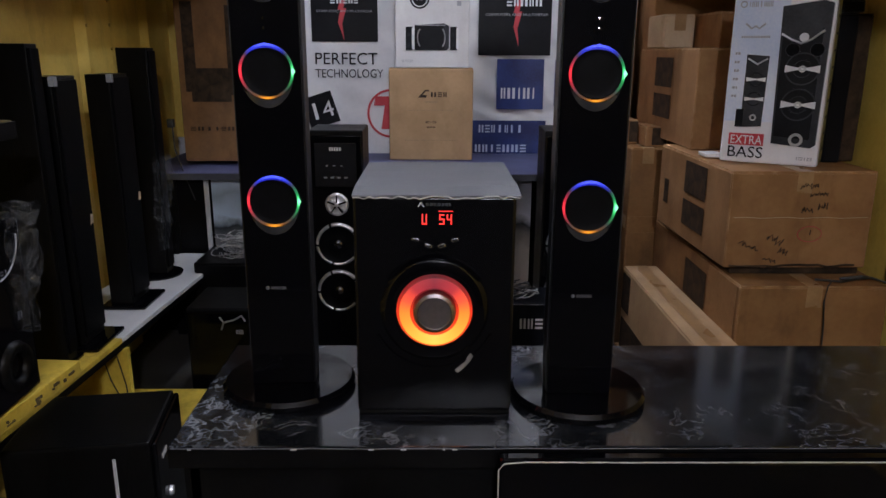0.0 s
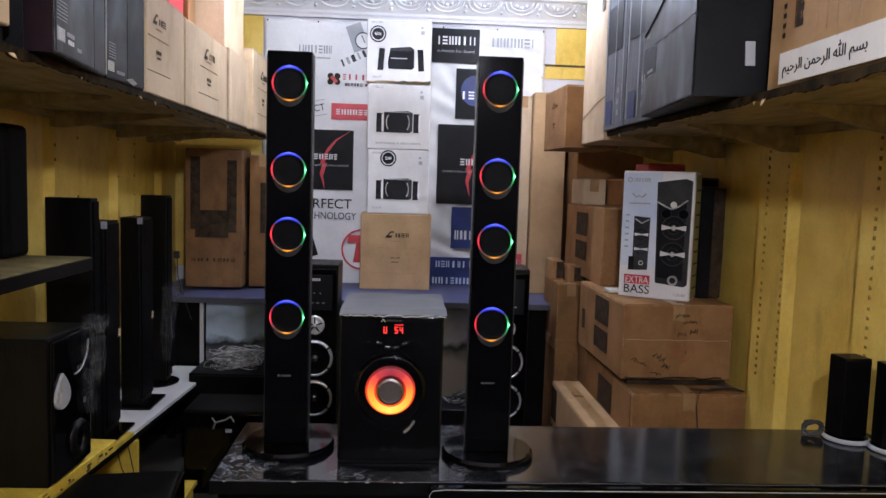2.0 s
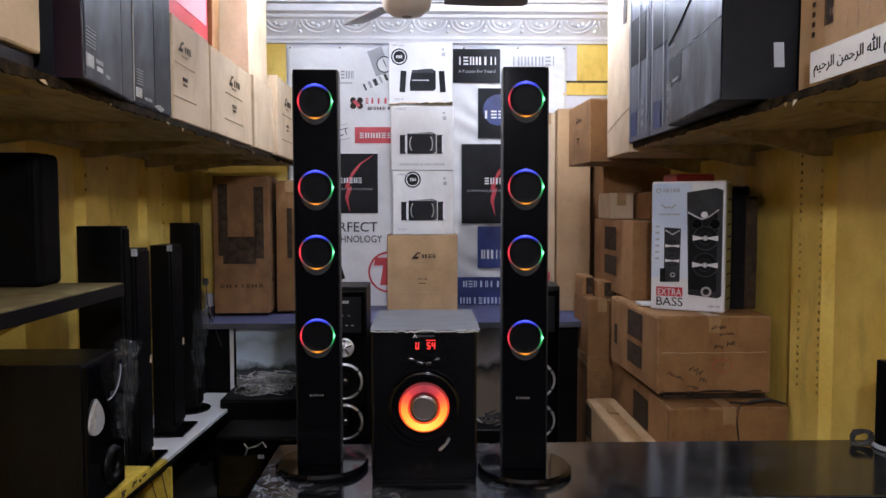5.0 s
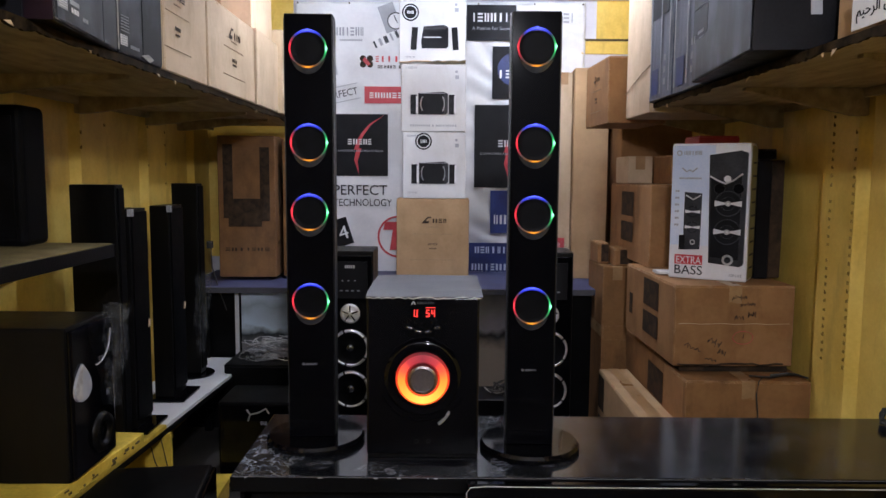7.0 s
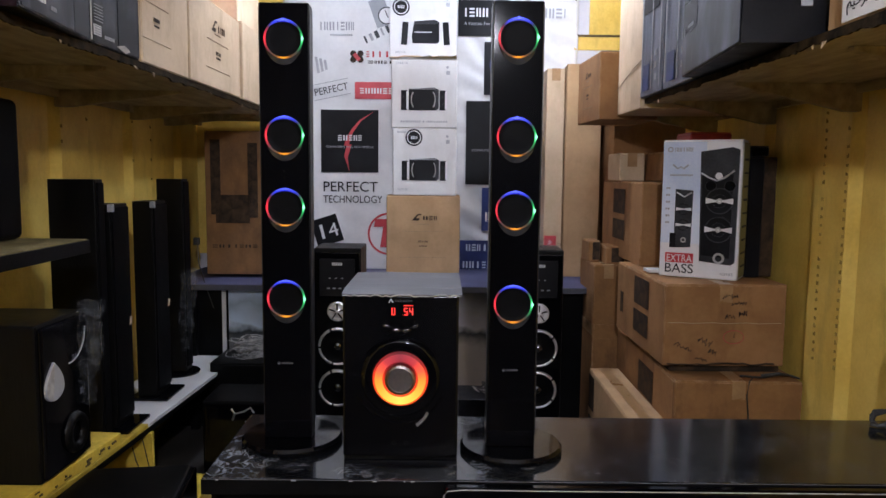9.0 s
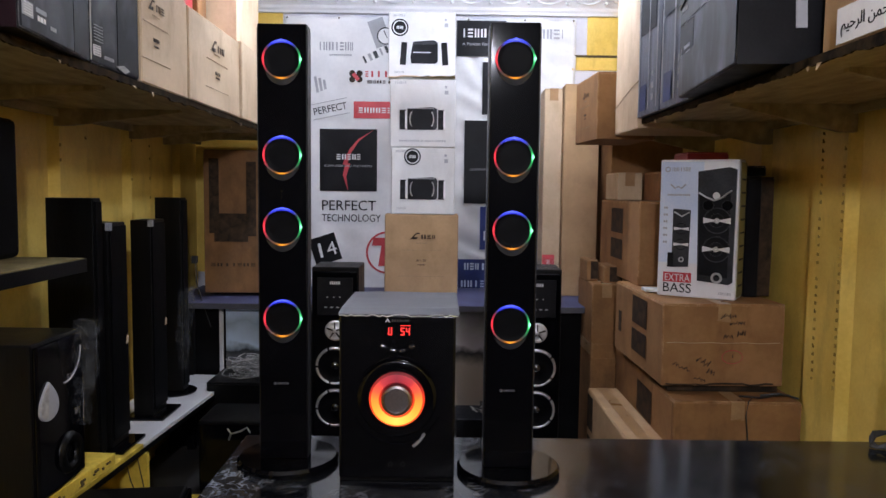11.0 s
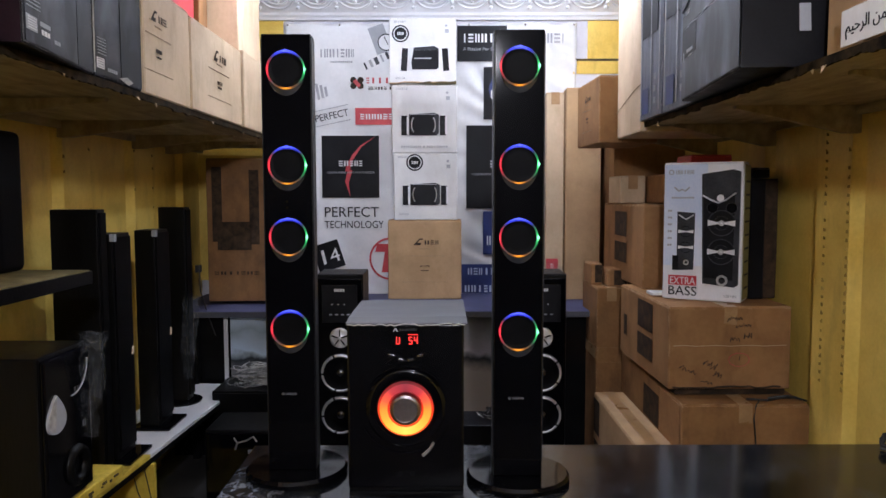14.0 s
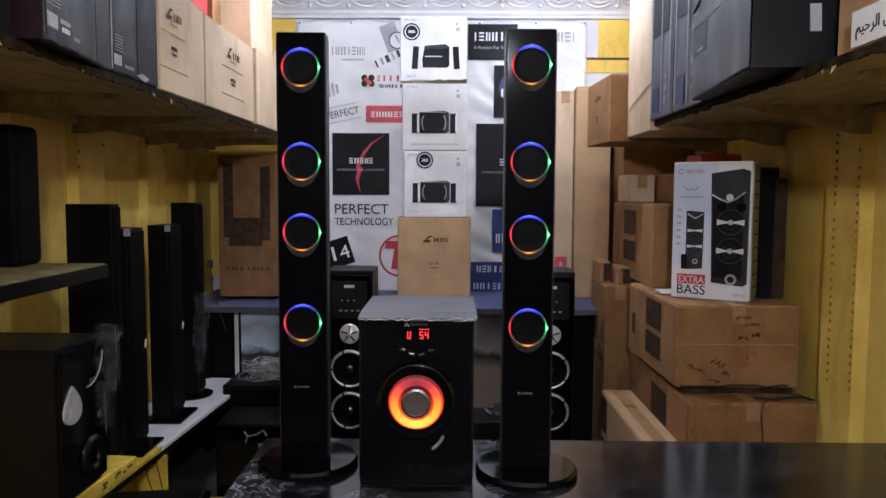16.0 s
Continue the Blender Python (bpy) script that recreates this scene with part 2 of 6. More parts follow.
CARD_MID = surface("plain_cardboard", (0.40, 0.25, 0.125), (0.50, 0.325, 0.17), 6, 0.8, bump=0.12, grain=60, vary=0.06, stain=0.15, wear=((0.2, 0.12, 0.06), 0.005, 0.5))
CARD_DARK = surface("old_brown_cardboard", (0.21, 0.097, 0.030), (0.31, 0.152, 0.052), 6, 0.8, bump=0.2, grain=60, vary=0.10, stain=0.4, wear=((0.55, 0.36, 0.2), 0.006, 0.8))
# Darker cardboard: the corner carton's shade is put into its colour.
CARD_SHADED = surface("shaded_printed_cardboard", (0.17, 0.082, 0.030), (0.26, 0.128, 0.048), 6, 0.8, bump=0.2, grain=60, stain=0.35, wear=((0.4, 0.26, 0.15), 0.005, 0.7))
CARD_PALE = surface("pale_cardboard", (0.54, 0.40, 0.25), (0.66, 0.51, 0.34), 6, 0.78, bump=0.12, grain=60, vary=0.05, stain=0.22, wear=((0.3, 0.2, 0.11), 0.006, 0.6))
TAPE = surface("brown_tape", (0.30, 0.165, 0.07), (0.42, 0.25, 0.115), 12, 0.3)
PRINT_DARK = surface("dark_carton_print", (0.022, 0.015, 0.010), (0.075, 0.045, 0.025), 22, 0.75, spec=0.2, grain=60)
INK = surface("dark_ink", (0.022, 0.015, 0.011), (0.06, 0.04, 0.028), 40, 0.7, spec=0.2)
INK_PALE = surface("pale_print", (0.26, 0.18, 0.11), (0.36, 0.26, 0.165), 40, 0.7, spec=0.2)
WHITE_BOX = surface("white_printed_carton", (0.62, 0.62, 0.61), (0.73, 0.73, 0.71), 5, 0.45, bump=0.06, stain=0.1, wear=((0.3, 0.24, 0.17), 0.004, 0.9))
WHITE_VIVID = surface("bright_white_carton", (0.76, 0.76, 0.77), (0.84, 0.84, 0.85), 5, 0.4, bump=0.06, stain=0.06, wear=((0.3, 0.24, 0.17), 0.003, 0.6))
BLACK_BOX = surface("black_glossy_carton", (0.003, 0.0035, 0.005), (0.010, 0.011, 0.015), 5, 0.36, spec=0.12, bump=0.12, grain=30, rvar=0.2, stretch=(3, 3, 0.8), wear=((0.5, 0.5, 0.5), 0.004, 0.9))
NAVY_BOX = surface("blue_black_carton", (0.03, 0.035, 0.06), (0.17, 0.19, 0.24), 3, 0.32, spec=0.3, stretch=(6, 6, 0.6), wear=((0.5, 0.5, 0.52), 0.004, 0.8))
RED_BOX = surface("red_carton", (0.42, 0.03, 0.04), (0.52, 0.05, 0.06), 5, 0.4)
BLACK_GLOSS = surface("glossy_black_panel", (0.0012, 0.0012, 0.0018), (0.0028, 0.0028, 0.0036), 3, 0.07, bump=0.0, rvar=0.03, spec=0.22)
SUB_FRONT = surface("satin_black_panel", (0.0012, 0.0012, 0.0018), (0.0028, 0.0028, 0.0036), 3, 0.24, bump=0.0, rvar=0.04, spec=0.22)
BLACK_VINYL = surface("black_wood_vinyl", (0.002, 0.002, 0.002), (0.005, 0.0048, 0.0048), 10, 0.38, spec=0.14, bump=0.25, grain=150, stretch=(1, 1, 0.15))
BLACK_CONE = surface("black_cone", (0.002, 0.002, 0.002), (0.004, 0.004, 0.005), 20, 0.5, spec=0.04)
DARK_BACKDROP = surface("dark_backdrop", (0.006, 0.006, 0.006), (0.014, 0.013, 0.012), 5, 0.7)
BLACK_LAM = surface("black_laminate", (0.0018, 0.0018, 0.002), (0.005, 0.005, 0.0055), 6, 0.35, spec=0.12)
LIP = surface("dark_chrome_lip", (0.20, 0.20, 0.21), (0.30, 0.30, 0.31), 20, 0.2, metal=1.0, bump=0)
MARBLE = marble("black_marble_laminate")
SATIN = surface("satin_black_lip", (0.02, 0.02, 0.022), (0.035, 0.035, 0.038), 20, 0.24, spec=0.7, bump=0)
SIDE_SATIN = surface("satin_black_side", (0.012, 0.012, 0.014), (0.022, 0.022, 0.026), 8, 0.38, spec=0.45, bump=0.05)
KNOB = surface("spun_dark_chrome", (0.20, 0.17, 0.17), (0.36, 0.31, 0.31), 5, 0.42, metal=1.0, bump=0.02)
CHROME = surface("brushed_chrome", (0.8, 0.8, 0.81), (0.92, 0.92, 0.93), 30, 0.4, metal=0.9, bump=0.05)
SILVER = surface("silver_trim", (0.45, 0.45, 0.46), (0.62, 0.62, 0.62), 25, 0.35, metal=0.8)
GREY_SHEET = surface("grey_foam_sheet", (0.055, 0.055, 0.064), (0.085, 0.085, 0.098), 9, 0.5, bump=0.1)
WORN_EDGE = surface("worn_pale_edge", (0.3, 0.29, 0.27), (0.5, 0.49, 0.46), 40, 0.6)
WHITE_LAM = surface("white_laminate_board", (0.62, 0.62, 0.63), (0.72, 0.72, 0.72), 6, 0.35)
BLUE_CLOTH = surface("blue_cloth", (0.05, 0.055, 0.13), (0.10, 0.11, 0.22), 5, 0.6)
BLACK_PRINT = surface("black_print", (0.005, 0.005, 0.006), (0.012, 0.012, 0.014), 5, 0.4, spec=0.12)
GREY_PRINT = surface("grey_print", (0.30, 0.31, 0.33), (0.38, 0.39, 0.41), 8, 0.5)
DARK_PRINT = surface("charcoal_print", (0.018, 0.019, 0.022), (0.045, 0.047, 0.052), 9, 0.4, spec=0.2)
WHITE_PRINT = surface("white_print", (0.72, 0.72, 0.72), (0.8, 0.8, 0.8), 8, 0.5)
RED_PRINT = surface("red_print", (0.50, 0.03, 0.045), (0.6, 0.06, 0.07), 10, 0.5)
BLUE_PRINT = surface("blue_print", (0.012, 0.018, 0.085), (0.03, 0.055, 0.21), 4, 0.45)
PALE_BLUE = surface("pale_blue_print", (0.50, 0.60, 0.78), (0.74, 0.79, 0.87), 3, 0.4)
OLIVE = surface("olive_print", (0.30, 0.28, 0.10), (0.42, 0.38, 0.16), 9, 0.5)
FAN_BROWN = surface("brown_fan_metal", (0.10, 0.08, 0.07), (0.16, 0.13, 0.11), 9, 0.4)
FAN_CREAM = surface("cream_enamel", (0.50, 0.44, 0.36), (0.62, 0.56, 0.47), 7, 0.35)
CABLE = surface("black_cable", (0.01, 0.01, 0.01), (0.03, 0.03, 0.03), 20, 0.5)
CABLE_GREY = surface("grey_cable", (0.18, 0.18, 0.18), (0.62, 0.61, 0.59), 20, 0.5)
PIC_A = picture("mountain_lake_print", (0.7, 0.82, 0.92), (0.62, 0.74, 0.86), (0.2, 0.2, 0.2))
PIC_B = picture("pale_beach_print", (0.10, 0.11, 0.13), (0.58, 0.58, 0.65), (0.36, 0.31, 0.26))
WRAP = film_wrap("clear_plastic_wrap")
LAMP_GLOW = lit("lamp_glow", (0.86, 0.95, 1.19), CEIL_LAMP)
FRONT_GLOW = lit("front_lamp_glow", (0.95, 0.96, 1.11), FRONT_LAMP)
RED_DIGITS = lit("red_digits", (1.0, 0.035, 0.03), 1.9)
LED_RING = ring_light("four_colour_ring", [
    (0.0, (1.0, 0.03, 0.05)), (0.05, (0.40, 0.012, 0.03)), (0.12, (0.05, 0.025, 0.028)), (0.19, (0.10, 0.035, 0.008)), (0.25, (0.85, 0.30, 0.012)),
    (0.31, (0.10, 0.035, 0.008)), (0.38, (0.02, 0.03, 0.025)), (0.45, (0.006, 0.20, 0.05)), (0.5, (0.10, 1.0, 0.33)), (0.55, (0.006, 0.20, 0.05)),
    (0.61, (0.02, 0.025, 0.05)), (0.66, (0.018, 0.03, 0.50)), (0.75, (0.10, 0.14, 1.3)), (0.84, (0.018, 0.03, 0.50)), (0.89, (0.04, 0.02, 0.05)),
    (0.95, (0.40, 0.012, 0.03)), (1.0, (1.0, 0.03, 0.05))], 1.7)
SUB_RING = ring_light("amber_ring", [
    (0.0, (1.0, 0.20, 0.02)), (0.08, (1.0, 0.30, 0.03)), (0.17, (1.0, 0.42, 0.05)), (0.25, (1.0, 0.50, 0.08)), (0.33, (1.0, 0.42, 0.05)), (0.42, (1.0, 0.30, 0.03)), (0.5, (1.0, 0.20, 0.02)),
    (0.56, (0.85, 0.08, 0.03)), (0.64, (0.36, 0.022, 0.03)), (0.75, (0.19, 0.014, 0.026)), (0.86, (0.36, 0.022, 0.03)), (0.94, (0.85, 0.08, 0.03)), (1.0, (1.0, 0.20, 0.02))], 1.8, (0.03, 0.02, 0.02))
SUB_RIM = ring_light("red_rim", [
    (0.0, (1.0, 0.045, 0.01)), (0.25, (1.0, 0.11, 0.015)), (0.5, (1.0, 0.045, 0.01)), (0.6, (0.3, 0.012, 0.012)), (0.75, (0.10, 0.006, 0.012)), (0.9, (0.3, 0.012, 0.012)), (1.0, (1.0, 0.045, 0.01))], 1.1, (0.03, 0.02, 0.02))
BLUE_DEEP = lit("deep_blue_glow", (0.008, 0.014, 0.5), 0.8)
GREEN_STAR = lit("green_star", (0.25, 1.0, 0.5), 1.8)
BLUE_STAR = lit("blue_star", (0.06, 0.09, 1.0), 1.5)


# ---- builders ----
X, Y, Z = Vector((1, 0, 0)), Vector((0, 1, 0)), Vector((0, 0, 1))
RND = random.Random(4)


def part(name, bm, mat, parent=None, label="", smooth=False, m=None):
    me = bpy.data.meshes.new(name)
    if smooth:
        for f in bm.faces:
            f.smooth = True
    bm.to_mesh(me)
    bm.free()
    me.materials.append(mat)
    ob = new(name, me)
    if parent is not None:
        ob.parent = parent
    if m is not None:
        ob.matrix_local = m
    if label:
        ob["label"] = label
    if name in ("lettering", "small_print", "bar_code", "type_number", "name_mark"):
        tagged(ob, kind="stuff")
    return ob


def thing(name, label, category, loc=(0, 0, 0), rz=0.0, group="", kind=""):
    ob = new(name)
    ob.empty_display_size = 0.05
    ob.matrix_world = pose(*loc, 0, 0, rz)
    return tagged(ob, label, category, group, kind)


def box(x0, x1, y0, y1, z0, z1, bevel=0.0, seg=2, bm=None, warp=0.0, cuts=0):
    """A box, or one more box in bm; bevelled, or a little out of true."""
    own = bmesh.new()
    bmesh.ops.create_cube(own, size=1)
    for v in own.verts:
        v.co = Vector(((x0 + x1) / 2 + v.co.x * (x1 - x0), (y0 + y1) / 2 + v.co.y * (y1 - y0), (z0 + z1) / 2 + v.co.z * (z1 - z0)))
    if bevel:
        bmesh.ops.bevel(own, geom=own.edges[:] + own.verts[:], offset=bevel, segments=seg, affect="EDGES", profile=0.6)
    if cuts:
        bmesh.ops.subdivide_edges(own, edges=own.edges[:], cuts=cuts, use_grid_fill=True)
    if warp:
        s = Vector((RND.uniform(0, 50), RND.uniform(0, 50), RND.uniform(0, 50)))
        for v in own.verts:
            d = noise.noise_vector(v.co * 4 + s) * warp
            if v.co.z < z0 + 0.01:
                d.z = 0
            v.co += d
    return merge(bm, own)


def merge(bm, own):
    if bm is None:
        return own
    me = bpy.data.meshes.new("tmp")
    own.to_mesh(me)
    own.free()
    bm.from_mesh(me)
    bpy.data.meshes.remove(me)
    return bm


def lathe(profile, seg=40, bm=None, m=None):
    """Turns (radius, height) pairs round z."""
    own = bmesh.new()
    rings = []
    for r, h in profile:
        if r < 1e-5:
            rings.append([own.verts.new((0, 0, h))])
        else:
            rings.append([own.verts.new((r * math.cos(2 * math.pi * i / seg), r * math.sin(2 * math.pi * i / seg), h)) for i in range(seg)])
    for a, c in zip(rings, rings[1:]):
        for i in range(seg):
            j = (i + 1) % seg
            q = [a[i % len(a)], a[j % len(a)], c[j % len(c)], c[i % len(c)]]
            q = list(dict.fromkeys(q))
            if len(q) > 2:
                own.faces.new(q)
    bmesh.ops.recalc_face_normals(own, faces=own.faces[:])
    if m is not None:
        own.transform(m)
    return merge(bm, own)


def outline(points, z0, z1, bevel=0.0, m=None, bm=None):
    """A flat shape with the outline points (x, y), from z0 to z1."""
    own = bmesh.new()
    vs = [own.verts.new((x, y, z0)) for x, y in points]
    f = own.faces.new(vs)
    r = bmesh.ops.extrude_face_region(own, geom=[f])
    for v in [g for g in r["geom"] if isinstance(g, bmesh.types.BMVert)]:
        v.co.z = z1
    bmesh.ops.recalc_face_normals(own, faces=own.faces[:])
    if bevel:
        bmesh.ops.bevel(own, geom=own.edges[:], offset=bevel, segments=2, affect="EDGES")
    if m is not None:
        own.transform(m)
    return merge(bm, own)


def tube(points, r, seg=6, bm=None):
    """A round wire through the points."""
    own = bmesh.new()
    rings = []
    pts = [Vector(p) for p in points]
    for i, p in enumerate(pts):
        d = (pts[min(i + 1, len(pts) - 1)] - pts[max(i - 1, 0)]).normalized()
        a = d.cross(Z if abs(d.z) < 0.9 else X).normalized()
        c = d.cross(a)
        rings.append([own.verts.new(p + (a * math.cos(2 * math.pi * k / seg) + c * math.sin(2 * math.pi * k / seg)) * r) for k in range(seg)])
    for a, c in zip(rings, rings[1:]):
        for k in range(seg):
            own.faces.new((a[k], a[(k + 1) % seg], c[(k + 1) % seg], c[k]))
    own.faces.new(rings[0])
    own.faces.new(rings[-1])
    bmesh.ops.recalc_face_normals(own, faces=own.faces[:])
    return merge(bm, own)


def facing(o, u, v):
    """A pose at o whose x runs along u, y along v, and z out of the face."""
    u, v = Vector(u).normalized(), Vector(v).normalized()
    w = u.cross(v)
    return Matrix(((u.x, v.x, w.x, o[0]), (u.y, v.y, w.y, o[1]), (u.z, v.z, w.z, o[2]), (0, 0, 0, 1)))


def plate(w, h, t=0.0015, m=None, bm=None, x=0.0, y=0.0):
    own = box(x - w / 2, x + w / 2, y - h / 2, y + h / 2, 0, t)
    if m is not None:
        own.transform(m)
    return merge(bm, own)


def bars(w, h, n, m=None, t=0.0015, bm=None, seed=1, thin=False, x=0.0, y=0.0):
    """A row of n small blocks of uneven width, in place of lettering."""
    rr = random.Random(seed)
    own = bmesh.new()
    ws = [rr.uniform(0.6, 1.3) for _ in range(n)]
    tot = sum(ws)
    at = x - w / 2
    for k in ws:
        ww = w * k / tot
        x0, x1 = at + ww * 0.12, at + ww * (0.86 if n < 15 else 0.58)
        y0, y1 = y - h / 2, y + h / 2
        if thin or h < 0.012:
            box(x0, x1, y0, y1 * 1, 0, t, bm=own)
        else:
            lo, hi, b = y0 + h * 0.08, y1 - h * 0.08, h * 0.17
            kind = rr.choice((0, 0, 1, 2))
            if kind == 0:
                box(x0, x0 + (x1 - x0) * 0.36, lo, hi, 0, t, bm=own)
                box(x1 - (x1 - x0) * 0.36, x1, lo, hi, 0, t, bm=own)
            elif kind == 1:
                for q in (lo, (lo + hi - b) / 2, hi - b):
                    box(x0, x1, q, q + b, 0, t, bm=own)
            else:
                box((x0 * 0.68 + x1 * 0.32), (x0 * 0.32 + x1 * 0.68), lo, hi, 0, t, bm=own)
        at += ww
    if m is not None:
        own.transform(m)
    return merge(bm, own)


def words(name, text, size, mat, parent, m, t=0.0012, width=None, label=""):
    """Lettering as a thin mesh, centred."""
    cu = bpy.data.curves.new(name, "FONT")
    cu.body, cu.size, cu.extrude = text, size, t / 2
    cu.align_x, cu.align_y = "CENTER", "CENTER"
    cu.resolution_u = 3
    ob = new(name, cu)
    bpy.context.view_layer.update()
    me = bpy.data.meshes.new_from_object(ob.evaluated_get(bpy.context.evaluated_depsgraph_get()))
    bpy.data.objects.remove(ob)
    bpy.data.curves.remove(cu)
    if width:
        xs = [v.co.x for v in me.vertices]
        k = width / (max(xs) - min(xs))
        for v in me.vertices:
            v.co.x *= k
    me.materials.clear()
    me.materials.append(mat)
    ob = new(name, me)
    ob.parent = parent
    ob.matrix_local = m @ Matrix.Translation((0, 0, t / 2))
    if label:
        ob["label"] = label
    return ob


# ---- the room ----
XL, XR, YB, YF, TOP = -1.45, 1.50, 3.12, -2.70, 2.70


def corrugated(name, x, out, phase, label):
    """A pressed steel wall along y: wide flats with proud bands between them; out is +1 or -1, the side of the room."""
    bm = bmesh.new()
    prof, y = [], YF
    k = math.floor((YF - phase) / 0.67)
    while True:
        c = phase + k * 0.67
        for yy, d in ((c - 0.145, 0.0), (c - 0.112, 0.032), (c + 0.112, 0.032), (c + 0.145, 0.0)):
            prof.append((yy, d))
        k += 1
        if c > YB + 0.7:
            break
    prof = [(YF - 0.02, 0.0)] + [p for p in prof if YF < p[0] < YB] + [(YB, 0.0)]
    rows = []
    for yy, d in prof:
        rows.append([bm.verts.new((x + out * d, yy, z)) for z in (0, 0.7, 1.4, 2.1, TOP)])
    for a, b in zip(rows, rows[1:]):
        for i in range(4):
            bm.faces.new((a[i], a[i + 1], b[i + 1], b[i]))
    back = box(x - out * 0.07, x - out * 0.01, YF - 0.02, YB, 0, TOP)
    merge(bm, back)
    bmesh.ops.recalc_face_normals(bm, faces=bm.faces[:])
    return tagged(part(name, bm, YELLOW), label, "wall", kind="structure")


corrugated("wall_west", XL, 1, 1.51, "yellow-painted pressed steel wall with vertical ribs")
corrugated("wall_east", XR, -1, 1.083, "yellow-painted pressed steel wall with vertical ribs and grimy seams")
tagged(part("floor", box(XL - 0.1, XR + 0.1, YF - 0.1, YB + 0.1, -0.1, 0), FLOOR), "grey tiled shop floor, mostly hidden", "floor", kind="structure")
tagged(part("ceiling", box(XL - 0.1, XR + 0.1, YF - 0.1, YB + 0.1, TOP, TOP + 0.1), PLASTER), "white moulded plaster ceiling", "ceiling", kind="structure")
wb = tagged(part("wall_north", box(XL - 0.1, XR + 0.1, YB, YB + 0.1, 0, TOP), WALL_PALE), "pale grey back wall with yellow bands", "wall", kind="structure")
part("yellow_band", box(-1.45, -0.90, YB - 0.008, YB, 0.9, 2.52), YELLOW, wb)
part("yellow_band", box(0.99, 1.30, YB - 0.008, YB, 2.28, 2.52), YELLOW, wb)
part("yellow_band", box(0.90, 1.30, YB - 0.010, YB, 2.19, 2.268), YELLOW, wb)
part("groove", box(0.90, 1.30, YB - 0.014, YB, 2.268, 2.282), GRIME, wb, "dark joint")
# Unseen closing wall, kept dark so that glossy fronts reflect little.
tagged(part("wall_south", box(XL - 0.1, XR + 0.1, YF - 0.1, YF, 0, TOP), DARK_BACKDROP), "unseen wall behind the camera, made dark to limit reflections", "wall", kind="structure")

# seam marks on the steel walls
for wall, x, ys, rot in (("wall_west", XL + 0.034, (1.40, 1.61, 2.07, 2.29), 1), ("wall_east", XR - 0.034, (0.31, 0.45, 0.98, 1.128), -1)):
    bm = bmesh.new()
    rr = random.Random(7)
    for yy in ys:
        z = 0.75
        while z < 1.66:
            if rr.random() < (0.25 if rot > 0 else 0.94):
                for o in (-0.0035, 0.0035):
                    hh = rr.uniform(0.008, 0.015)
                    box(x - 0.002, x + 0.002, yy + o - 0.0009, yy + o + 0.0009, z, z + hh, bm=bm)
            z += rr.choice((0.03, 0.03, 0.034))
    tagged(part("seam_marks", bm, SEAM), "small dark weld marks along the ribs of the steel wall", "stain", kind="stuff")

# plaster cornice along the back wall
cor = bmesh.new()
prof = [(YB, 2.515), (YB - 0.035, 2.515), (YB - 0.04, 2.53), (YB - 0.05, 2.54), (YB - 0.055, 2.555), (YB - 0.10, 2.60), (YB - 0.16, 2.635), (YB - 0.19, 2.64), (YB - 0.20, 2.655), (YB - 0.26, 2.66), (YB - 0.27, TOP), (YB, TOP)]
ends = [[cor.verts.new((x, y, z)) for y, z in prof] for x in (XL, XR)]
for i in range(len(prof)):
    j = (i + 1) % len(prof)
    cor.faces.new((ends[0][i], ends[0][j], ends[1][j], ends[1][i]))
bmesh.ops.recalc_face_normals(cor, faces=cor.faces[:])
cornice = tagged(part("cornice", cor, PLASTER), "white plaster cornice moulded with swags and flowers", "cornice", kind="structure")


def slope(s):
    """A point on the sloping face of the cornice, s from its foot to its top."""
    return YB - 0.058 - 0.10 * s, 2.557 + 0.08 * s


for i in range(-5, 6):
    bm = bmesh.new()
    c = i * 0.235 + 0.03
    for rr_, dip in ((0.105, 0.75), (0.075, 0.5)):
        pts = []
        for k in range(9):
            a = math.pi * k / 8
            y, z = slope(0.92 - dip * math.sin(a))
            pts.append((c - rr_ * math.cos(a), y - 0.002, z))
        tube(pts, 0.0065, 5, bm)
    for dx, s in ((-0.1175, 0.55), (0, 0.6), (-0.03, 0.72), (0.03, 0.72), (-0.1175, 0.25)):
        y, z = slope(s)
        bmesh.ops.create_icosphere(bm, subdivisions=1, radius=0.014, matrix=Matrix.Translation((c + dx, y, z)))
    part("swag", bm, PLASTER, cornice, smooth=True)

# moulded ceiling squares, low relief
bm = bmesh.new()
for ix in range(-2, 3):
    for iy in range(0, 5):
        cx, cy = ix * 0.58, 2.5 - iy * 0.58
        for r in (0.05, 0.12):
            lathe([(r - 0.012, 0), (r, -0.012), (r + 0.012, 0)], 20, bm, Matrix.Translation((cx, cy, TOP)))
        box(cx - 0.29, cx + 0.29, cy + 0.275, cy + 0.285, TOP - 0.008, TOP, bm=bm)
tagged(part("ceiling_relief", bm, PLASTER), "low plaster rosettes on the white ceiling", "ceiling relief", kind="structure")

# banner
own = bmesh.new()
NX, NZ = 90, 90
grid = []
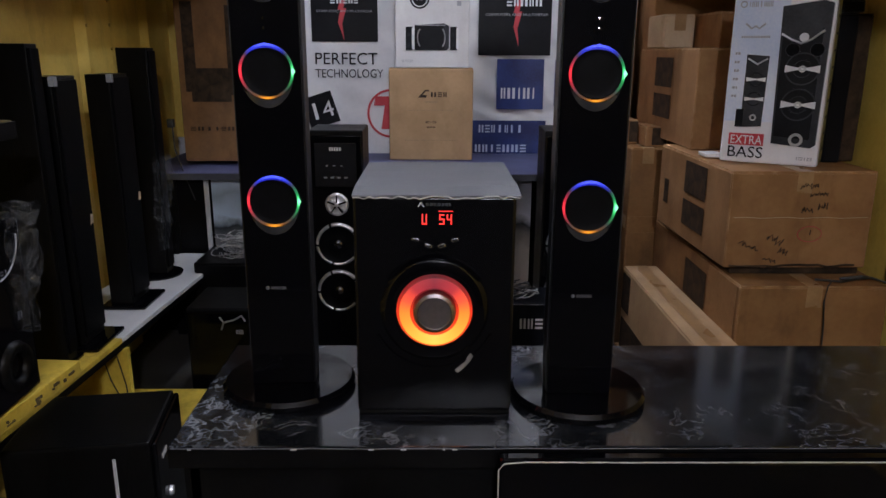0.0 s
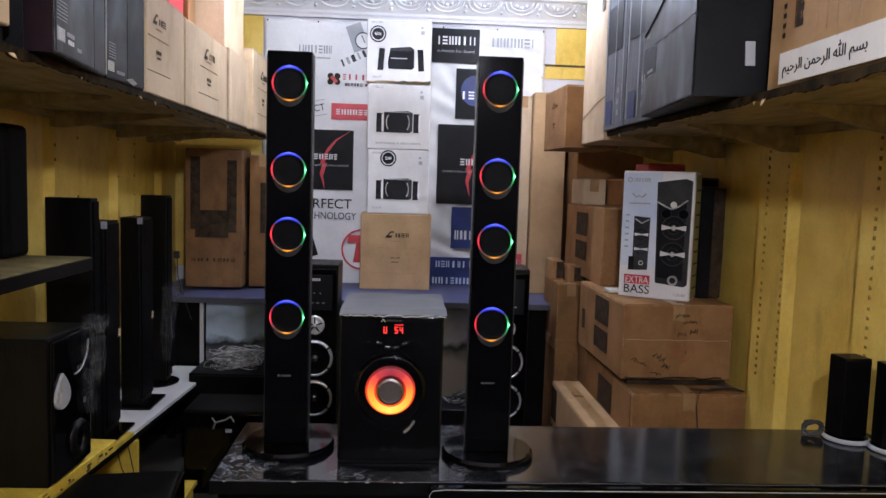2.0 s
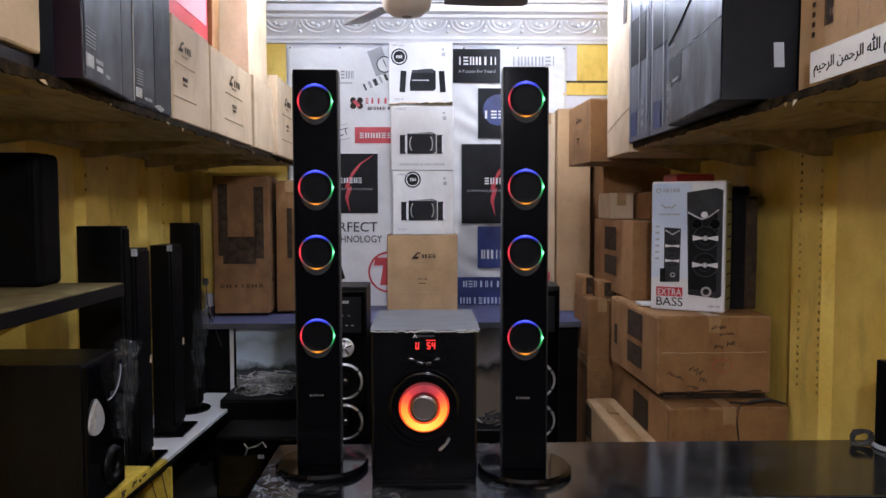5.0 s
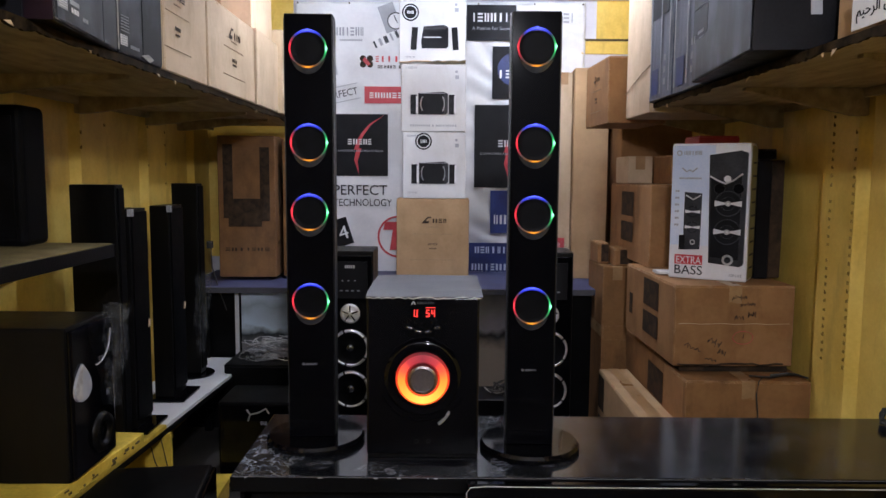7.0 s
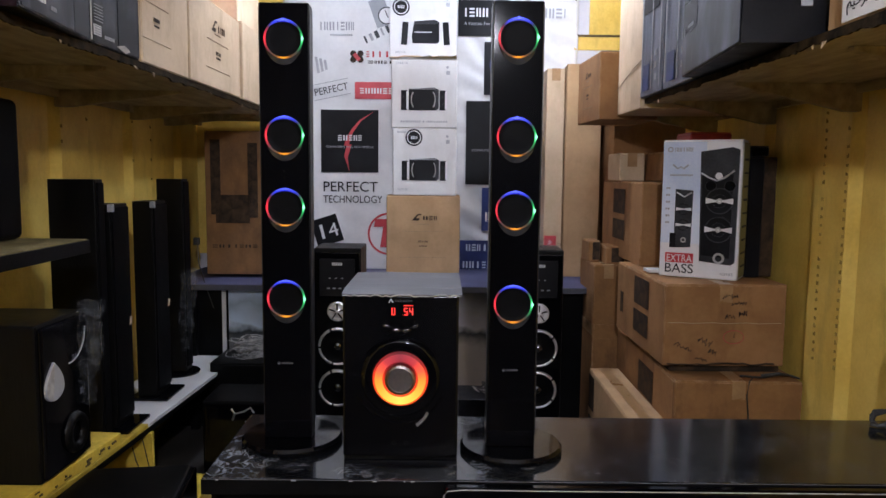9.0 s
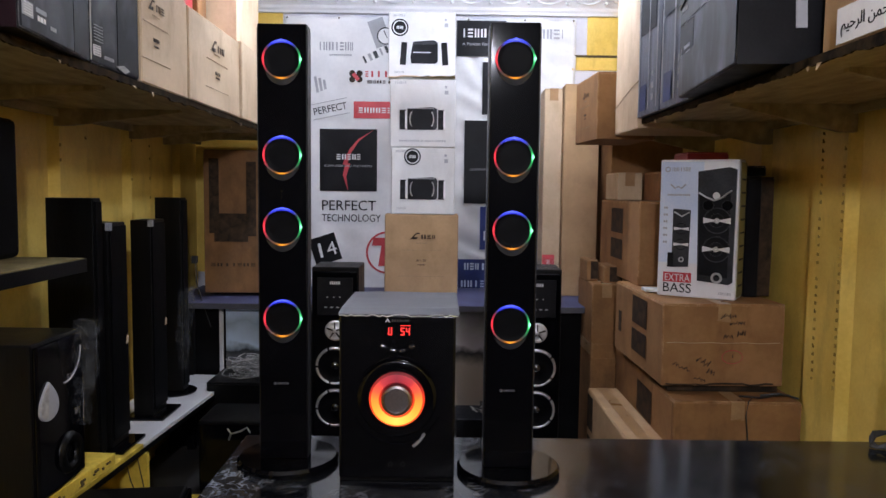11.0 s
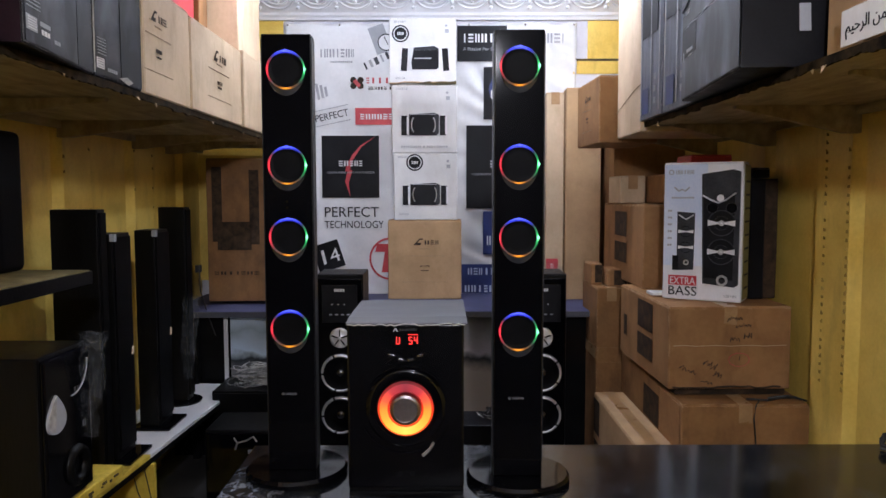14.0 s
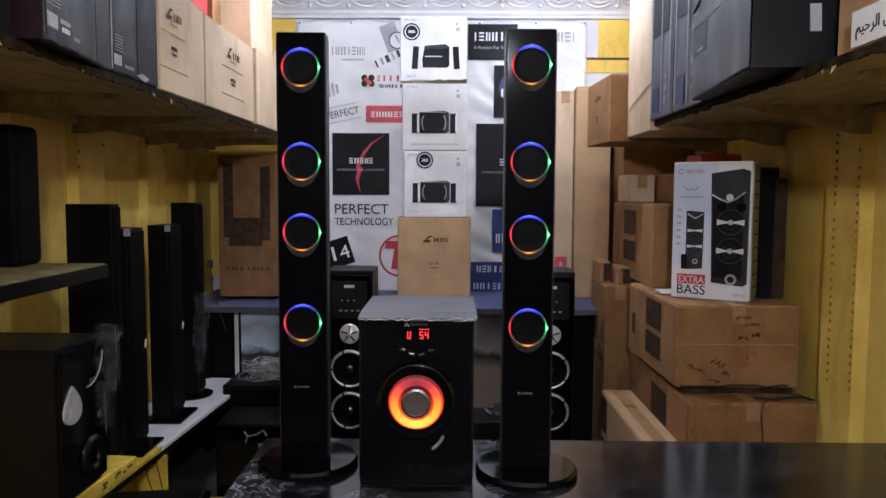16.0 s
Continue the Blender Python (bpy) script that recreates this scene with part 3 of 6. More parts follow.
for i in range(NX + 1):
    row = []
    for j in range(NZ + 1):
        x = -0.89 + 1.81 * i / NX
        z = 0.80 + (2.50 - 0.80) * j / NZ - 0.006 * math.sin(i * 0.55) * (j / NZ) ** 6
        d = 0.003 * noise.noise(Vector((x * 3 + z * 2.5, z * 7 - x * 2, 1))) + 0.003 * noise.noise(Vector((x * 9, z * 3, 5))) + (0.003 + 0.013 * min(1.0, max(0.0, (x - 0.1) / 0.25))) * (0.5 + 0.5 * math.sin(z * 40 + x * 24 + 3.0 * noise.noise(Vector((x * 6, z * 4, 9)))))
        row.append(own.verts.new((x, 3.100 + d, z)))
    grid.append(row)
for i in range(NX):
    for j in range(NZ):
        own.faces.new((grid[i][j], grid[i + 1][j], grid[i + 1][j + 1], grid[i][j + 1]))
r = bmesh.ops.extrude_face_region(own, geom=own.faces[:])
for v in [g for g in r["geom"] if isinstance(g, bmesh.types.BMVert)]:
    v.co.y += 0.006
bmesh.ops.recalc_face_normals(own, faces=own.faces[:])
banner = thing("banner", "white vinyl shop banner with printed black, red and blue signs, creased", "banner")
part("sheet", own, VINYL, banner, smooth=True)


def on_banner(x, z, roll=0.0, up=0.0):
    return facing((x, 3.0955 - up, z), X, Z) @ pose(0, 0, 0, 0, 0, roll)


def sign(name, x0, x1, z0, z1, mat, roll=0.0, up=0.0, label=""):
    return part(name, plate(x1 - x0, z1 - z0, 0.0015), mat, banner, label, m=on_banner((x0 + x1) / 2, (z0 + z1) / 2, roll, up))


def bolt(w, h):
    return [(0.40 * w, 0.48 * h), (0.14 * w, 0.34 * h), (0.0, 0.2 * h), (-0.10 * w, 0.04 * h), (-0.13 * w, -0.06 * h), (-0.09 * w, -0.06 * h), (-0.13 * w, -0.22 * h), (-0.04 * w, -0.46 * h), (-0.07 * w, -0.24 * h), (0.0, -0.04 * h), (-0.05 * w, -0.04 * h), (0.02 * w, 0.14 * h), (0.16 * w, 0.32 * h)]


sign("black_sign", 0.179, 0.486, 2.264, 2.481, BLACK_PRINT)
part("lettering", bars(0.26, 0.062, 7, seed=3), WHITE_PRINT, banner, m=on_banner(0.338, 2.405, 0, 0.003))
words("small_print", "A Passion For Sound", 0.028, GREY_PRINT, banner, on_banner(0.335, 2.338, 0, 0.003), width=0.24)
part("lettering", bars(0.29, 0.07, 7, seed=5), GREY_PRINT, banner, m=on_banner(0.70, 2.405))
sign("blue_sign", 0.342, 0.63, 1.907, 2.23, BLACK_PRINT)
part("globe", lathe([(0.0, 0.003), (0.10, 0.003), (0.10, 0)], 32), BLUE_PRINT, banner, m=on_banner(0.475, 2.09, 0, 0.002))
part("lettering", bars(0.2, 0.06, 5, seed=6), WHITE_PRINT, banner, m=on_banner(0.47, 2.06, 0, 0.006))
sign("black_sign", 0.235, 0.63, 1.353, 1.87, BLACK_PRINT)
part("bolt", outline(bolt(0.36, 0.44), 0, 0.0015), RED_PRINT, banner, m=on_banner(0.47, 1.60, 0, 0.003))
part("lettering", bars(0.2, 0.05, 5, seed=7), WHITE_PRINT, banner, m=on_banner(0.48, 1.63, 0, 0.006))
words("small_print", "COMPUTERS AND MULTIMEDIA", 0.02, GREY_PRINT, banner, on_banner(0.44, 1.565, 0, 0.006), width=0.34)
sign("blue_sign", 0.34, 0.60, 1.062, 1.334, BLUE_PRINT)
part("lettering", bars(0.2, 0.07, 5, seed=8), WHITE_PRINT, banner, m=on_banner(0.46, 1.15, 0, 0.003))
sign("blue_sign", 0.205, 0.62, 0.815, 1.0, BLUE_PRINT)
part("lettering", bars(0.26, 0.05, 7, seed=9), PALE_BLUE, banner, m=on_banner(0.37, 0.955, 0, 0.003))
part("lettering", bars(0.30, 0.05, 7, seed=10), PALE_BLUE, banner, m=on_banner(0.37, 0.845, 0, 0.003))
sign("blue_sign", 0.66, 0.80, 1.08, 1.33, BLUE_PRINT)
part("lettering", bars(0.22, 0.06, 7, seed=11, thin=False), GREY_PRINT, banner, m=on_banner(-0.57, 2.315))
part("small_print", bars(0.14, 0.01, 12, seed=12), GREY_PRINT, banner, m=on_banner(-0.54, 2.262))
part("drawing", plate(0.10, 0.17), GREY_PRINT, banner, "grey drawing of a machine", m=on_banner(-0.30, 2.40, 20))
part("dial", lathe([(0.0, 0.001), (0.050, 0.001), (0.050, 0)], 30), WHITE_PRINT, banner, m=on_banner(-0.262, 2.38, 0, 0.003))
part("dial", lathe([(0.046, 0), (0.046, 0.001), (0.053, 0.001), (0.053, 0)], 30), DARK_PRINT, banner, "dial rim", m=on_banner(-0.262, 2.38, 0, 0.0045))
part("needle", plate(0.006, 0.05), DARK_PRINT, banner, m=on_banner(-0.262, 2.39, 25, 0.005))
for i in range(6):
    part("drawing", plate(0.012 + 0.006 * (i % 3), 0.045), GREY_PRINT if i % 2 else DARK_PRINT, banner, m=on_banner(-0.39 + 0.034 * i, 2.235 + 0.016 * i, 25, 0.002))
for dx, dz in ((-0.022, 0.016), (0.022, 0.016), (-0.022, -0.02), (0.022, -0.02)):
    part("emblem", lathe([(0.0, 0.002), (0.016, 0.002), (0.020, 0)], 12), INK, banner, m=on_banner(-0.445 + dx, 2.135 + dz))
part("emblem", plate(0.024, 0.05), RED_PRINT, banner, m=on_banner(-0.445, 2.13, 40, 0.0025))
part("lettering", bars(0.30, 0.042, 8, seed=14), RED_PRINT, banner, m=on_banner(-0.24, 2.148))
part("small_print", bars(0.26, 0.022, 8, seed=15), INK, banner, m=on_banner(-0.25, 2.10))
sign("red_sign", -0.458, -0.12, 1.875, 1.979, RED_PRINT)
part("lettering", bars(0.22, 0.04, 6, seed=16), VINYL, banner, m=on_banner(-0.32, 1.925, 0, 0.003))
words("stamp", "PERFECT", 0.062, DARK_PRINT, banner, on_banner(-0.605, 1.93, 12), width=0.21, label="slanted stamped capitals")
for dz in (-0.045, 0.047):
    part("stamp_line", plate(0.23, 0.004), GREY_PRINT, banner, m=on_banner(-0.605 - dz * 0.2, 1.93 + dz, 12))
for i in range(3):
    part("drawing", plate(0.016, 0.10 - 0.02 * i), GREY_PRINT, banner, m=on_banner(-0.69 + 0.026 * i, 2.08, 10))
sign("black_sign", -0.67, -0.311, 1.421, 1.808, BLACK_PRINT)
part("bolt", outline(bolt(0.36, 0.40), 0, 0.0015), RED_PRINT, banner, m=on_banner(-0.478, 1.61, 0, 0.003))
part("lettering", bars(0.155, 0.04, 5, seed=19), WHITE_PRINT, banner, m=on_banner(-0.49, 1.635, 0, 0.006))
words("small_print", "COMPUTERS AND MULTIMEDIA", 0.018, GREY_PRINT, banner, on_banner(-0.49, 1.578, 0, 0.006), width=0.30)
words("lettering", "PERFECT", 0.09, BLACK_PRINT, banner, on_banner(-0.488, 1.328), width=0.34, label="thin black capitals")
words("lettering", "TECHNOLOGY", 0.066, BLACK_PRINT, banner, on_banner(-0.472, 1.25), width=0.372)
sign("black_sign", -0.72, -0.55, 0.965, 1.14, BLACK_PRINT, 18)
words("numeral", "4", 0.12, WHITE_PRINT, banner, on_banner(-0.593, 1.055, 18, 0.003), width=0.062)
part("numeral", plate(0.018, 0.09), WHITE_PRINT, banner, m=on_banner(-0.665, 1.045, 14, 0.003))
part("round_emblem", lathe([(0.122, 0), (0.122, 0.002), (0.134, 0.002), (0.134, 0)], 40), RED_PRINT, banner, m=on_banner(-0.244, 1.036))
part("round_emblem", outline([(-0.05, 0.09), (0.06, 0.09), (0.03, -0.09), (-0.02, -0.09), (0.0, 0.04), (-0.06, 0.04)], 0, 0.002), RED_PRINT, banner, m=on_banner(-0.28, 1.04))
for i, x in enumerate((-0.87, -0.55, -0.1, 0.25, 0.6, 0.9)):
    part("nail", lathe([(0.0, 0.004), (0.005, 0.003), (0.006, 0)], 8), GRIME, banner, m=on_banner(x, 2.487))

# ---- ceiling lamps and fan ----
for x, y in ((-0.45, 1.75), (0.68, 2.12)):
    lamp = thing("ceiling_lamp", "glaring white bulb in a holder under the plaster ceiling", "lamp", (x, y, TOP), group="ceiling bulbs")
    part("holder", lathe([(0.0, 0), (0.045, 0), (0.045, -0.012), (0.02, -0.02), (0.02, -0.05), (0.0, -0.05)], 24), WHITE_BOX, lamp)
    part("bulb", lathe([(0.016, -0.05), (0.022, -0.06), (0.034, -0.08), (0.037, -0.10), (0.03, -0.125), (0.0, -0.137)], 24), LAMP_GLOW, lamp, "glowing bulb", smooth=True)
# Unseen front source, placed by the shelves' shadow edges; the fixture is assumed.
lamp = thing("assumed_pendant", "unseen front light, assumed to be a bulb on a black cable", "lamp", (0.20, -2.0, TOP + 0.126))
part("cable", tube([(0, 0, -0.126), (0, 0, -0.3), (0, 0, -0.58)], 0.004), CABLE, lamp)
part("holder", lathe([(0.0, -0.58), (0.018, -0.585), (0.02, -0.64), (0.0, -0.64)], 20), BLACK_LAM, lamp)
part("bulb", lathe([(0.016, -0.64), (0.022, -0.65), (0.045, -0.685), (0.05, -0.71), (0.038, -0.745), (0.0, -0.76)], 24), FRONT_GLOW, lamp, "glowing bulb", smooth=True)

fan = thing("ceiling_fan", "brown ceiling fan with cream motor housing, at rest", "fan", (-0.08, 1.66, 2.37))
part("rod", lathe([(0.0, 0.33), (0.011, 0.33), (0.011, 0.08), (0.0, 0.08)], 16), FAN_CREAM, fan)
part("canopy", lathe([(0.0, 0.33), (0.05, 0.325), (0.03, 0.27), (0.011, 0.26)], 24), FAN_CREAM, fan, smooth=True)
part("motor", lathe([(0.0, 0.09), (0.06, 0.085), (0.105, 0.06), (0.115, 0.035), (0.113, 0.012)], 40), FAN_BROWN, fan, "brown upper housing", smooth=True)
part("bowl", lathe([(0.113, 0.012), (0.105, -0.02), (0.075, -0.045), (0.03, -0.055), (0.0, -0.057)], 40), FAN_CREAM, fan, "cream enamel lower bowl", smooth=True)
part("cap", lathe([(0.025, -0.052), (0.02, -0.06), (0.0, -0.061)], 20), FAN_BROWN, fan)
for a in (0, 121, 241):
    m = pose(0, 0, 0.028, 0, 0, a)
    blade = part("blade", outline([(0.16, -0.055), (0.17, 0.055), (0.38, 0.07), (0.53, 0.068), (0.55, 0.05), (0.55, -0.05), (0.53, -0.066), (0.38, -0.065)], -0.002, 0.002, m=pose(0, 0, 0, -13)), FAN_BROWN, fan, m=m)
    part("bracket", box(0.10, 0.20, -0.022, 0.022, -0.006, -0.001, 0.002), FAN_BROWN, blade)


# ---- cartons ----
FACES = {"-y": (X, Z), "-x": (-Y, Z), "+x": (Y, Z), "+z": (X, Y)}


def carton(label, x0, x1, y0, y1, z0, z1, mat, rz=0.0, flaps=True, tape=TAPE, warp=0.0025, name="carton", category="carton", group=""):
    """A closed box on its base centre; returns it with its size."""
    c = thing(name, label, category, ((x0 + x1) / 2, (y0 + y1) / 2, z0), rz, group)
    w, d, h = x1 - x0, y1 - y0, z1 - z0
    part("body", box(-w / 2, w / 2, -d / 2, d / 2, 0, h - (0.004 if flaps else 0), 0.004, 1, warp=warp, cuts=4), mat, c)
    if flaps:
        long_x = w > d
        g = 0.0015
        for s in (-1, 1):
            if long_x:
                bm = box(-w / 2 + 0.003, w / 2 - 0.003, min(s * g, s * (d / 2 - 0.003)), max(s * g, s * (d / 2 - 0.003)), h - 0.004, h)
            else:
                bm = box(min(s * g, s * (w / 2 - 0.003)), max(s * g, s * (w / 2 - 0.003)), -d / 2 + 0.003, d / 2 - 0.003, h - 0.004, h)
            part("flap", bm, mat, c)
        if tape:
            if long_x:
                part("tape", box(-w / 2, w / 2, -0.025, 0.025, h, h + 0.0008), tape, c, "brown packing tape")
            else:
                part("tape", box(-0.025, 0.025, -d / 2 - 0.003, d / 2, h, h + 0.0008), tape, c, "brown packing tape")
                part("tape", box(-0.025, 0.025, -d / 2 - 0.0035, -d / 2 - 0.0028, h - 0.07, h), tape, c, "brown packing tape")
    c["size"] = (w, d, h)
    return c


def face(c, side, s, t, up=0.003, roll=0.0):
    """A pose on a side of the carton: s from left to right and t from bottom to top, 0 to 1."""
    w, d, h = c["size"]
    u, v = FACES[side]
    if side == "-y":
        o = Vector((-w / 2 + s * w, -d / 2 - up, t * h))
    elif side == "-x":
        o = Vector((-w / 2 - up, d / 2 - s * d, t * h))
    elif side == "+x":
        o = Vector((w / 2 + up, -d / 2 + s * d, t * h))
    else:
        o = Vector((-w / 2 + s * w, -d / 2 + t * d, h + up))
    return facing(o, u, v) @ pose(0, 0, 0, 0, 0, roll)


def span(c, side):
    w, d, h = c["size"]
    return (w, h) if side == "-y" else (d, h) if side in ("-x", "+x") else (w, d)


def patch(c, side, s0, s1, t0, t1, mat, name="print", up=0.003, label=""):
    a, b = span(c, side)
    return part(name, plate((s1 - s0) * a, (t1 - t0) * b, 0.001), mat, c, label, m=face(c, side, (s0 + s1) / 2, (t0 + t1) / 2, up))


def line(c, side, s, t, w, h, n, mat, seed=1, name="lettering", up=0.003, roll=0.0, thin=False):
    return part(name, bars(w, h, n, seed=seed, t=0.001, thin=thin), mat, c, m=face(c, side, s, t, up, roll))


def maker_print(c, side, seed, ink=INK, s=0.5, size=1.2):
    """The usual print of a speaker carton: a slanted mark, a line, a type number and an address line."""
    a, b = span(c, side)
    k = min(a, b) * size
    part("mark", outline([(-0.16 * k, -0.03 * k), (-0.13 * k, -0.03 * k), (-0.06 * k, 0.045 * k), (-0.02 * k, 0.045 * k), (-0.02 * k, 0.03 * k), (-0.055 * k, 0.03 * k), (-0.085 * k, -0.005 * k), (-0.04 * k, -0.005 * k), (-0.05 * k, -0.03 * k)], 0, 0.001), ink, c, m=face(c, side, s, 0.72))
    line(c, side, s + 0.075 * k / a, 0.72, 0.17 * k, 0.055 * k, 3, ink, seed)
    line(c, side, s, 0.64, 0.13 * k, 0.010 * k, 8, INK_PALE, seed + 1, "small_print")
    line(c, side, s, 0.55, min(0.7 * a, 0.46 * k), 0.008 * k, 34, INK_PALE, seed + 2, "small_print")
    line(c, side, s, 0.42, 0.11 * k, 0.026 * k, 6, ink, seed + 3, "type_number")
    line(c, side, s, 0.365, 0.09 * k, 0.012 * k, 6, ink, seed + 4, "type_number")
    line(c, side, s, 0.22, min(0.75 * a, 0.52 * k), 0.007 * k, 40, INK_PALE, seed + 5, "small_print")


# stack of cartons against the back wall
TBL = 0.815
fd = carton("plain brown speaker carton with printed maker's mark on the blue-topped table", -0.24, 0.198, 2.83, 3.08, TBL, 1.288, CARD_MID, group="stack on the back table")
maker_print(fd, "-y", 30)
zs = [(1.289, 1.684, -0.204, 0.172), (1.686, 2.083, -0.213, 0.173), (2.085, 2.467, -0.226, 0.166)]
for k, (z0, z1, x0, x1) in enumerate(zs):
    c = carton(("white speaker carton picturing a black three-piece speaker set", "worn white carton picturing a black speaker with curved trims", "scuffed white carton picturing a subwoofer and satellites, lower edge torn")[k],
               x0, x1, 2.832, 3.07, z0, z1, WHITE_BOX, rz=(0.5, -0.4, 0.6)[k], tape=None, group="stack on the back table")
    W, H = x1 - x0, z1 - z0
    if k < 2:
        part("picture", outline([(-0.09, -0.062), (0.07, -0.062), (0.085, -0.05), (0.085, 0.058), (0.06, 0.07), (-0.09, 0.062)], 0, 0.001), BLACK_PRINT, c, "printed black subwoofer", m=face(c, "-y", 0.5, 0.38 + 0.03 * k))
        part("picture", outline([(0.062, -0.060), (0.083, -0.049), (0.083, 0.056), (0.060, 0.066)], 0, 0.0008), DARK_PRINT, c, "paler printed side", m=face(c, "-y", 0.5, 0.38 + 0.03 * k, 0.0042))
        part("picture", plate(0.15, 0.004), GREY_PRINT, c, m=face(c, "-y", 0.48, 0.535 + 0.03 * k, 0.0042))
        for s in (-0.118, 0.108):
            for dz in (-0.03, 0.02):
                part("picture", lathe([(0.006, 0), (0.006, 0.0008), (0.0085, 0.0008), (0.0085, 0)], 14), DARK_PRINT, c, m=face(c, "-y", 0.5 + (s - 0.006) / W, 0.37 + 0.03 * k + dz / H, 0.0042))
            part("picture", plate(0.035, 0.115), BLACK_PRINT, c, m=face(c, "-y", 0.5 + s / W, 0.37 + 0.03 * k))
            part("picture", plate(0.012, 0.1), WHITE_PRINT, c, m=face(c, "-y", 0.5 + (s + 0.02) / W, 0.37 + 0.03 * k, 0.0042))
        for s, q in ((-0.055, 1), (0.045, -1)):
            pts = [(q * -0.02 * math.cos(a), 0.045 * math.sin(a), 0.0) for a in [(-1.2 + 2.4 * i / 8) for i in range(9)]]
            part("picture", tube(pts, 0.004, 5), SILVER, c, m=face(c, "-y", 0.5 + s / W, 0.38 + 0.03 * k, 0.003))
    else:
        part("picture", outline([(-0.07, -0.06), (0.07, -0.06), (0.085, -0.05), (0.085, 0.06), (0.06, 0.075), (-0.06, 0.065), (-0.075, -0.02)], 0, 0.001), BLACK_PRINT, c, "printed black subwoofer", m=face(c, "-y", 0.52, 0.38))
        part("picture", plate(0.10, 0.005), SILVER, c, m=face(c, "-y", 0.5, 0.39, 0.0042))
        part("picture", outline([(-0.06, 0.062), (0.06, 0.072), (0.085, 0.058), (0.065, 0.05), (-0.062, 0.048)], 0, 0.0008), DARK_PRINT, c, "paler printed top", m=face(c, "-y", 0.52, 0.38, 0.0042))
        for s, q in ((-0.115, -4), (0.125, 4)):
            part("picture", plate(0.035, 0.13), BLACK_PRINT, c, m=face(c, "-y", 0.52 + s / W, 0.37, 0.003, q))
    if k != 1:
        part("seal", lathe([(0.0, 0.001), (0.05, 0.001), (0.05, 0)], 28), BLACK_PRINT, c, "round black seal", m=face(c, "-y", 0.17 if k == 2 else 0.33, 0.76 if k == 2 else 0.86))
        part("seal", lathe([(0.036, 0.001), (0.036, 0.002), (0.041, 0.002), (0.041, 0)], 28), WHITE_PRINT, c, m=face(c, "-y", 0.17 if k == 2 else 0.33, 0.76 if k == 2 else 0.86, 0.0035))
        line(c, "-y", 0.17 if k == 2 else 0.33, 0.76 if k == 2 else 0.86, 0.04, 0.02, 3, WHITE_PRINT, 40 + k, up=0.0055)
    line(c, "-y", 0.16, 0.94, 0.07, 0.014, 6, GREY_PRINT, 50 + k)
    line(c, "-y", 0.16 if k != 1 else 0.5, 0.09, 0.06 if k != 1 else 0.28, 0.014, 7 if k != 1 else 12, GREY_PRINT, 55 + k)
    part("symbol", lathe([(0.0, 0.001), (0.008, 0.001), (0.008, 0)], 12), GREY_PRINT, c, m=face(c, "-y", 0.85, 0.88))
    part("symbol", plate(0.022, 0.022), GREY_PRINT, c, m=face(c, "-y", 0.86, 0.8))
    if k == 2:
        part("torn_edge", tube([(-W / 2 + W * i / 14, RND.uniform(-0.004, 0.006), 0) for i in range(15)], 0.005, 5), CARD_PALE, c, "torn brown edge", m=face(c, "-y", 0.5, 0.02, 0.004))
        part("torn_gap", outline([(-0.06, 0.0), (0.0, 0.006), (0.04, 0.013), (0.06, 0.004), (0.10, 0.012), (0.15, 0.008), (W / 2, 0.016), (W / 2, -0.006), (0.05, -0.004)], 0, 0.002), GRIME, c, "dark gap under the torn edge", m=face(c, "-y", 0.5, 0.01, 0.008))

# big picture carton and tall cartons on the back table
c = carton("large brown carton with dark printed speakers, standing in the corner", -1.25, -0.925, 2.62, 2.92, 0.835, 1.645, CARD_SHADED, rz=2)
part("picture", plate(0.055, 0.42), PRINT_DARK, c, "printed tall speaker", m=face(c, "-y", 0.18, 0.68))
part("picture", plate(0.055, 0.42), PRINT_DARK, c, "printed tall speaker", m=face(c, "-y", 0.82, 0.66))
part("picture", plate(0.19, 0.16), PRINT_DARK, c, "printed subwoofer", m=face(c, "-y", 0.47, 0.46))
line(c, "-y", 0.5, 0.2, 0.26, 0.022, 7, PRINT_DARK, 61)
part("picture", plate(0.03, 0.3), PRINT_DARK, c, m=face(c, "+x", 0.35, 0.62))
part("picture", plate(0.05, 0.14), PRINT_DARK, c, m=face(c, "+x", 0.7, 0.75))
line(c, "+x", 0.3, 0.24, 0.08, 0.03, 2, PRINT_DARK, 62)
c = carton("brown carton standing against the back wall", -0.90, -0.74, 2.72, 3.05, 0.83, 1.62, CARD_DARK, rz=1)
part("picture", plate(0.03, 0.3), PRINT_DARK, c, m=face(c, "-y", 0.5, 0.6))
c = carton("tall narrow brown carton standing on end on the back table", 0.815, 1.02, 2.80, 3.02, TBL, 2.06, CARD_MID, rz=-3, group="tall cartons")
c = carton("tall narrow pale carton standing on end on the back table", 0.70, 0.808, 2.86, 3.05, TBL, 2.04, CARD_PALE, rz=0, group="tall cartons")
part("red_tag", plate(0.072, 0.098), RED_PRINT, c, "red tag with a white mark", m=face(c, "-y", 0.38, 0.156))
line(c, "-y", 0.38, 0.156, 0.02, 0.045, 2, WHITE_PRINT, 63, up=0.0045)

# Box added to cover the pale wall in the back corner.
c = carton("big dark brown box added to fill the back corner", 1.05, 1.45, 2.62, 3.06, 0.0, 1.80, CARD_DARK, rz=0)

# ---- back table ----
tb = thing("back_table", "long table with a blue covered top against the back wall", "table", (0, 2.73, 0))
part("tabletop", box(-1.41, 1.04, -0.36, 0.36, TBL - 0.03, TBL, 0.004), BLUE_CLOTH, tb, "blue covering")
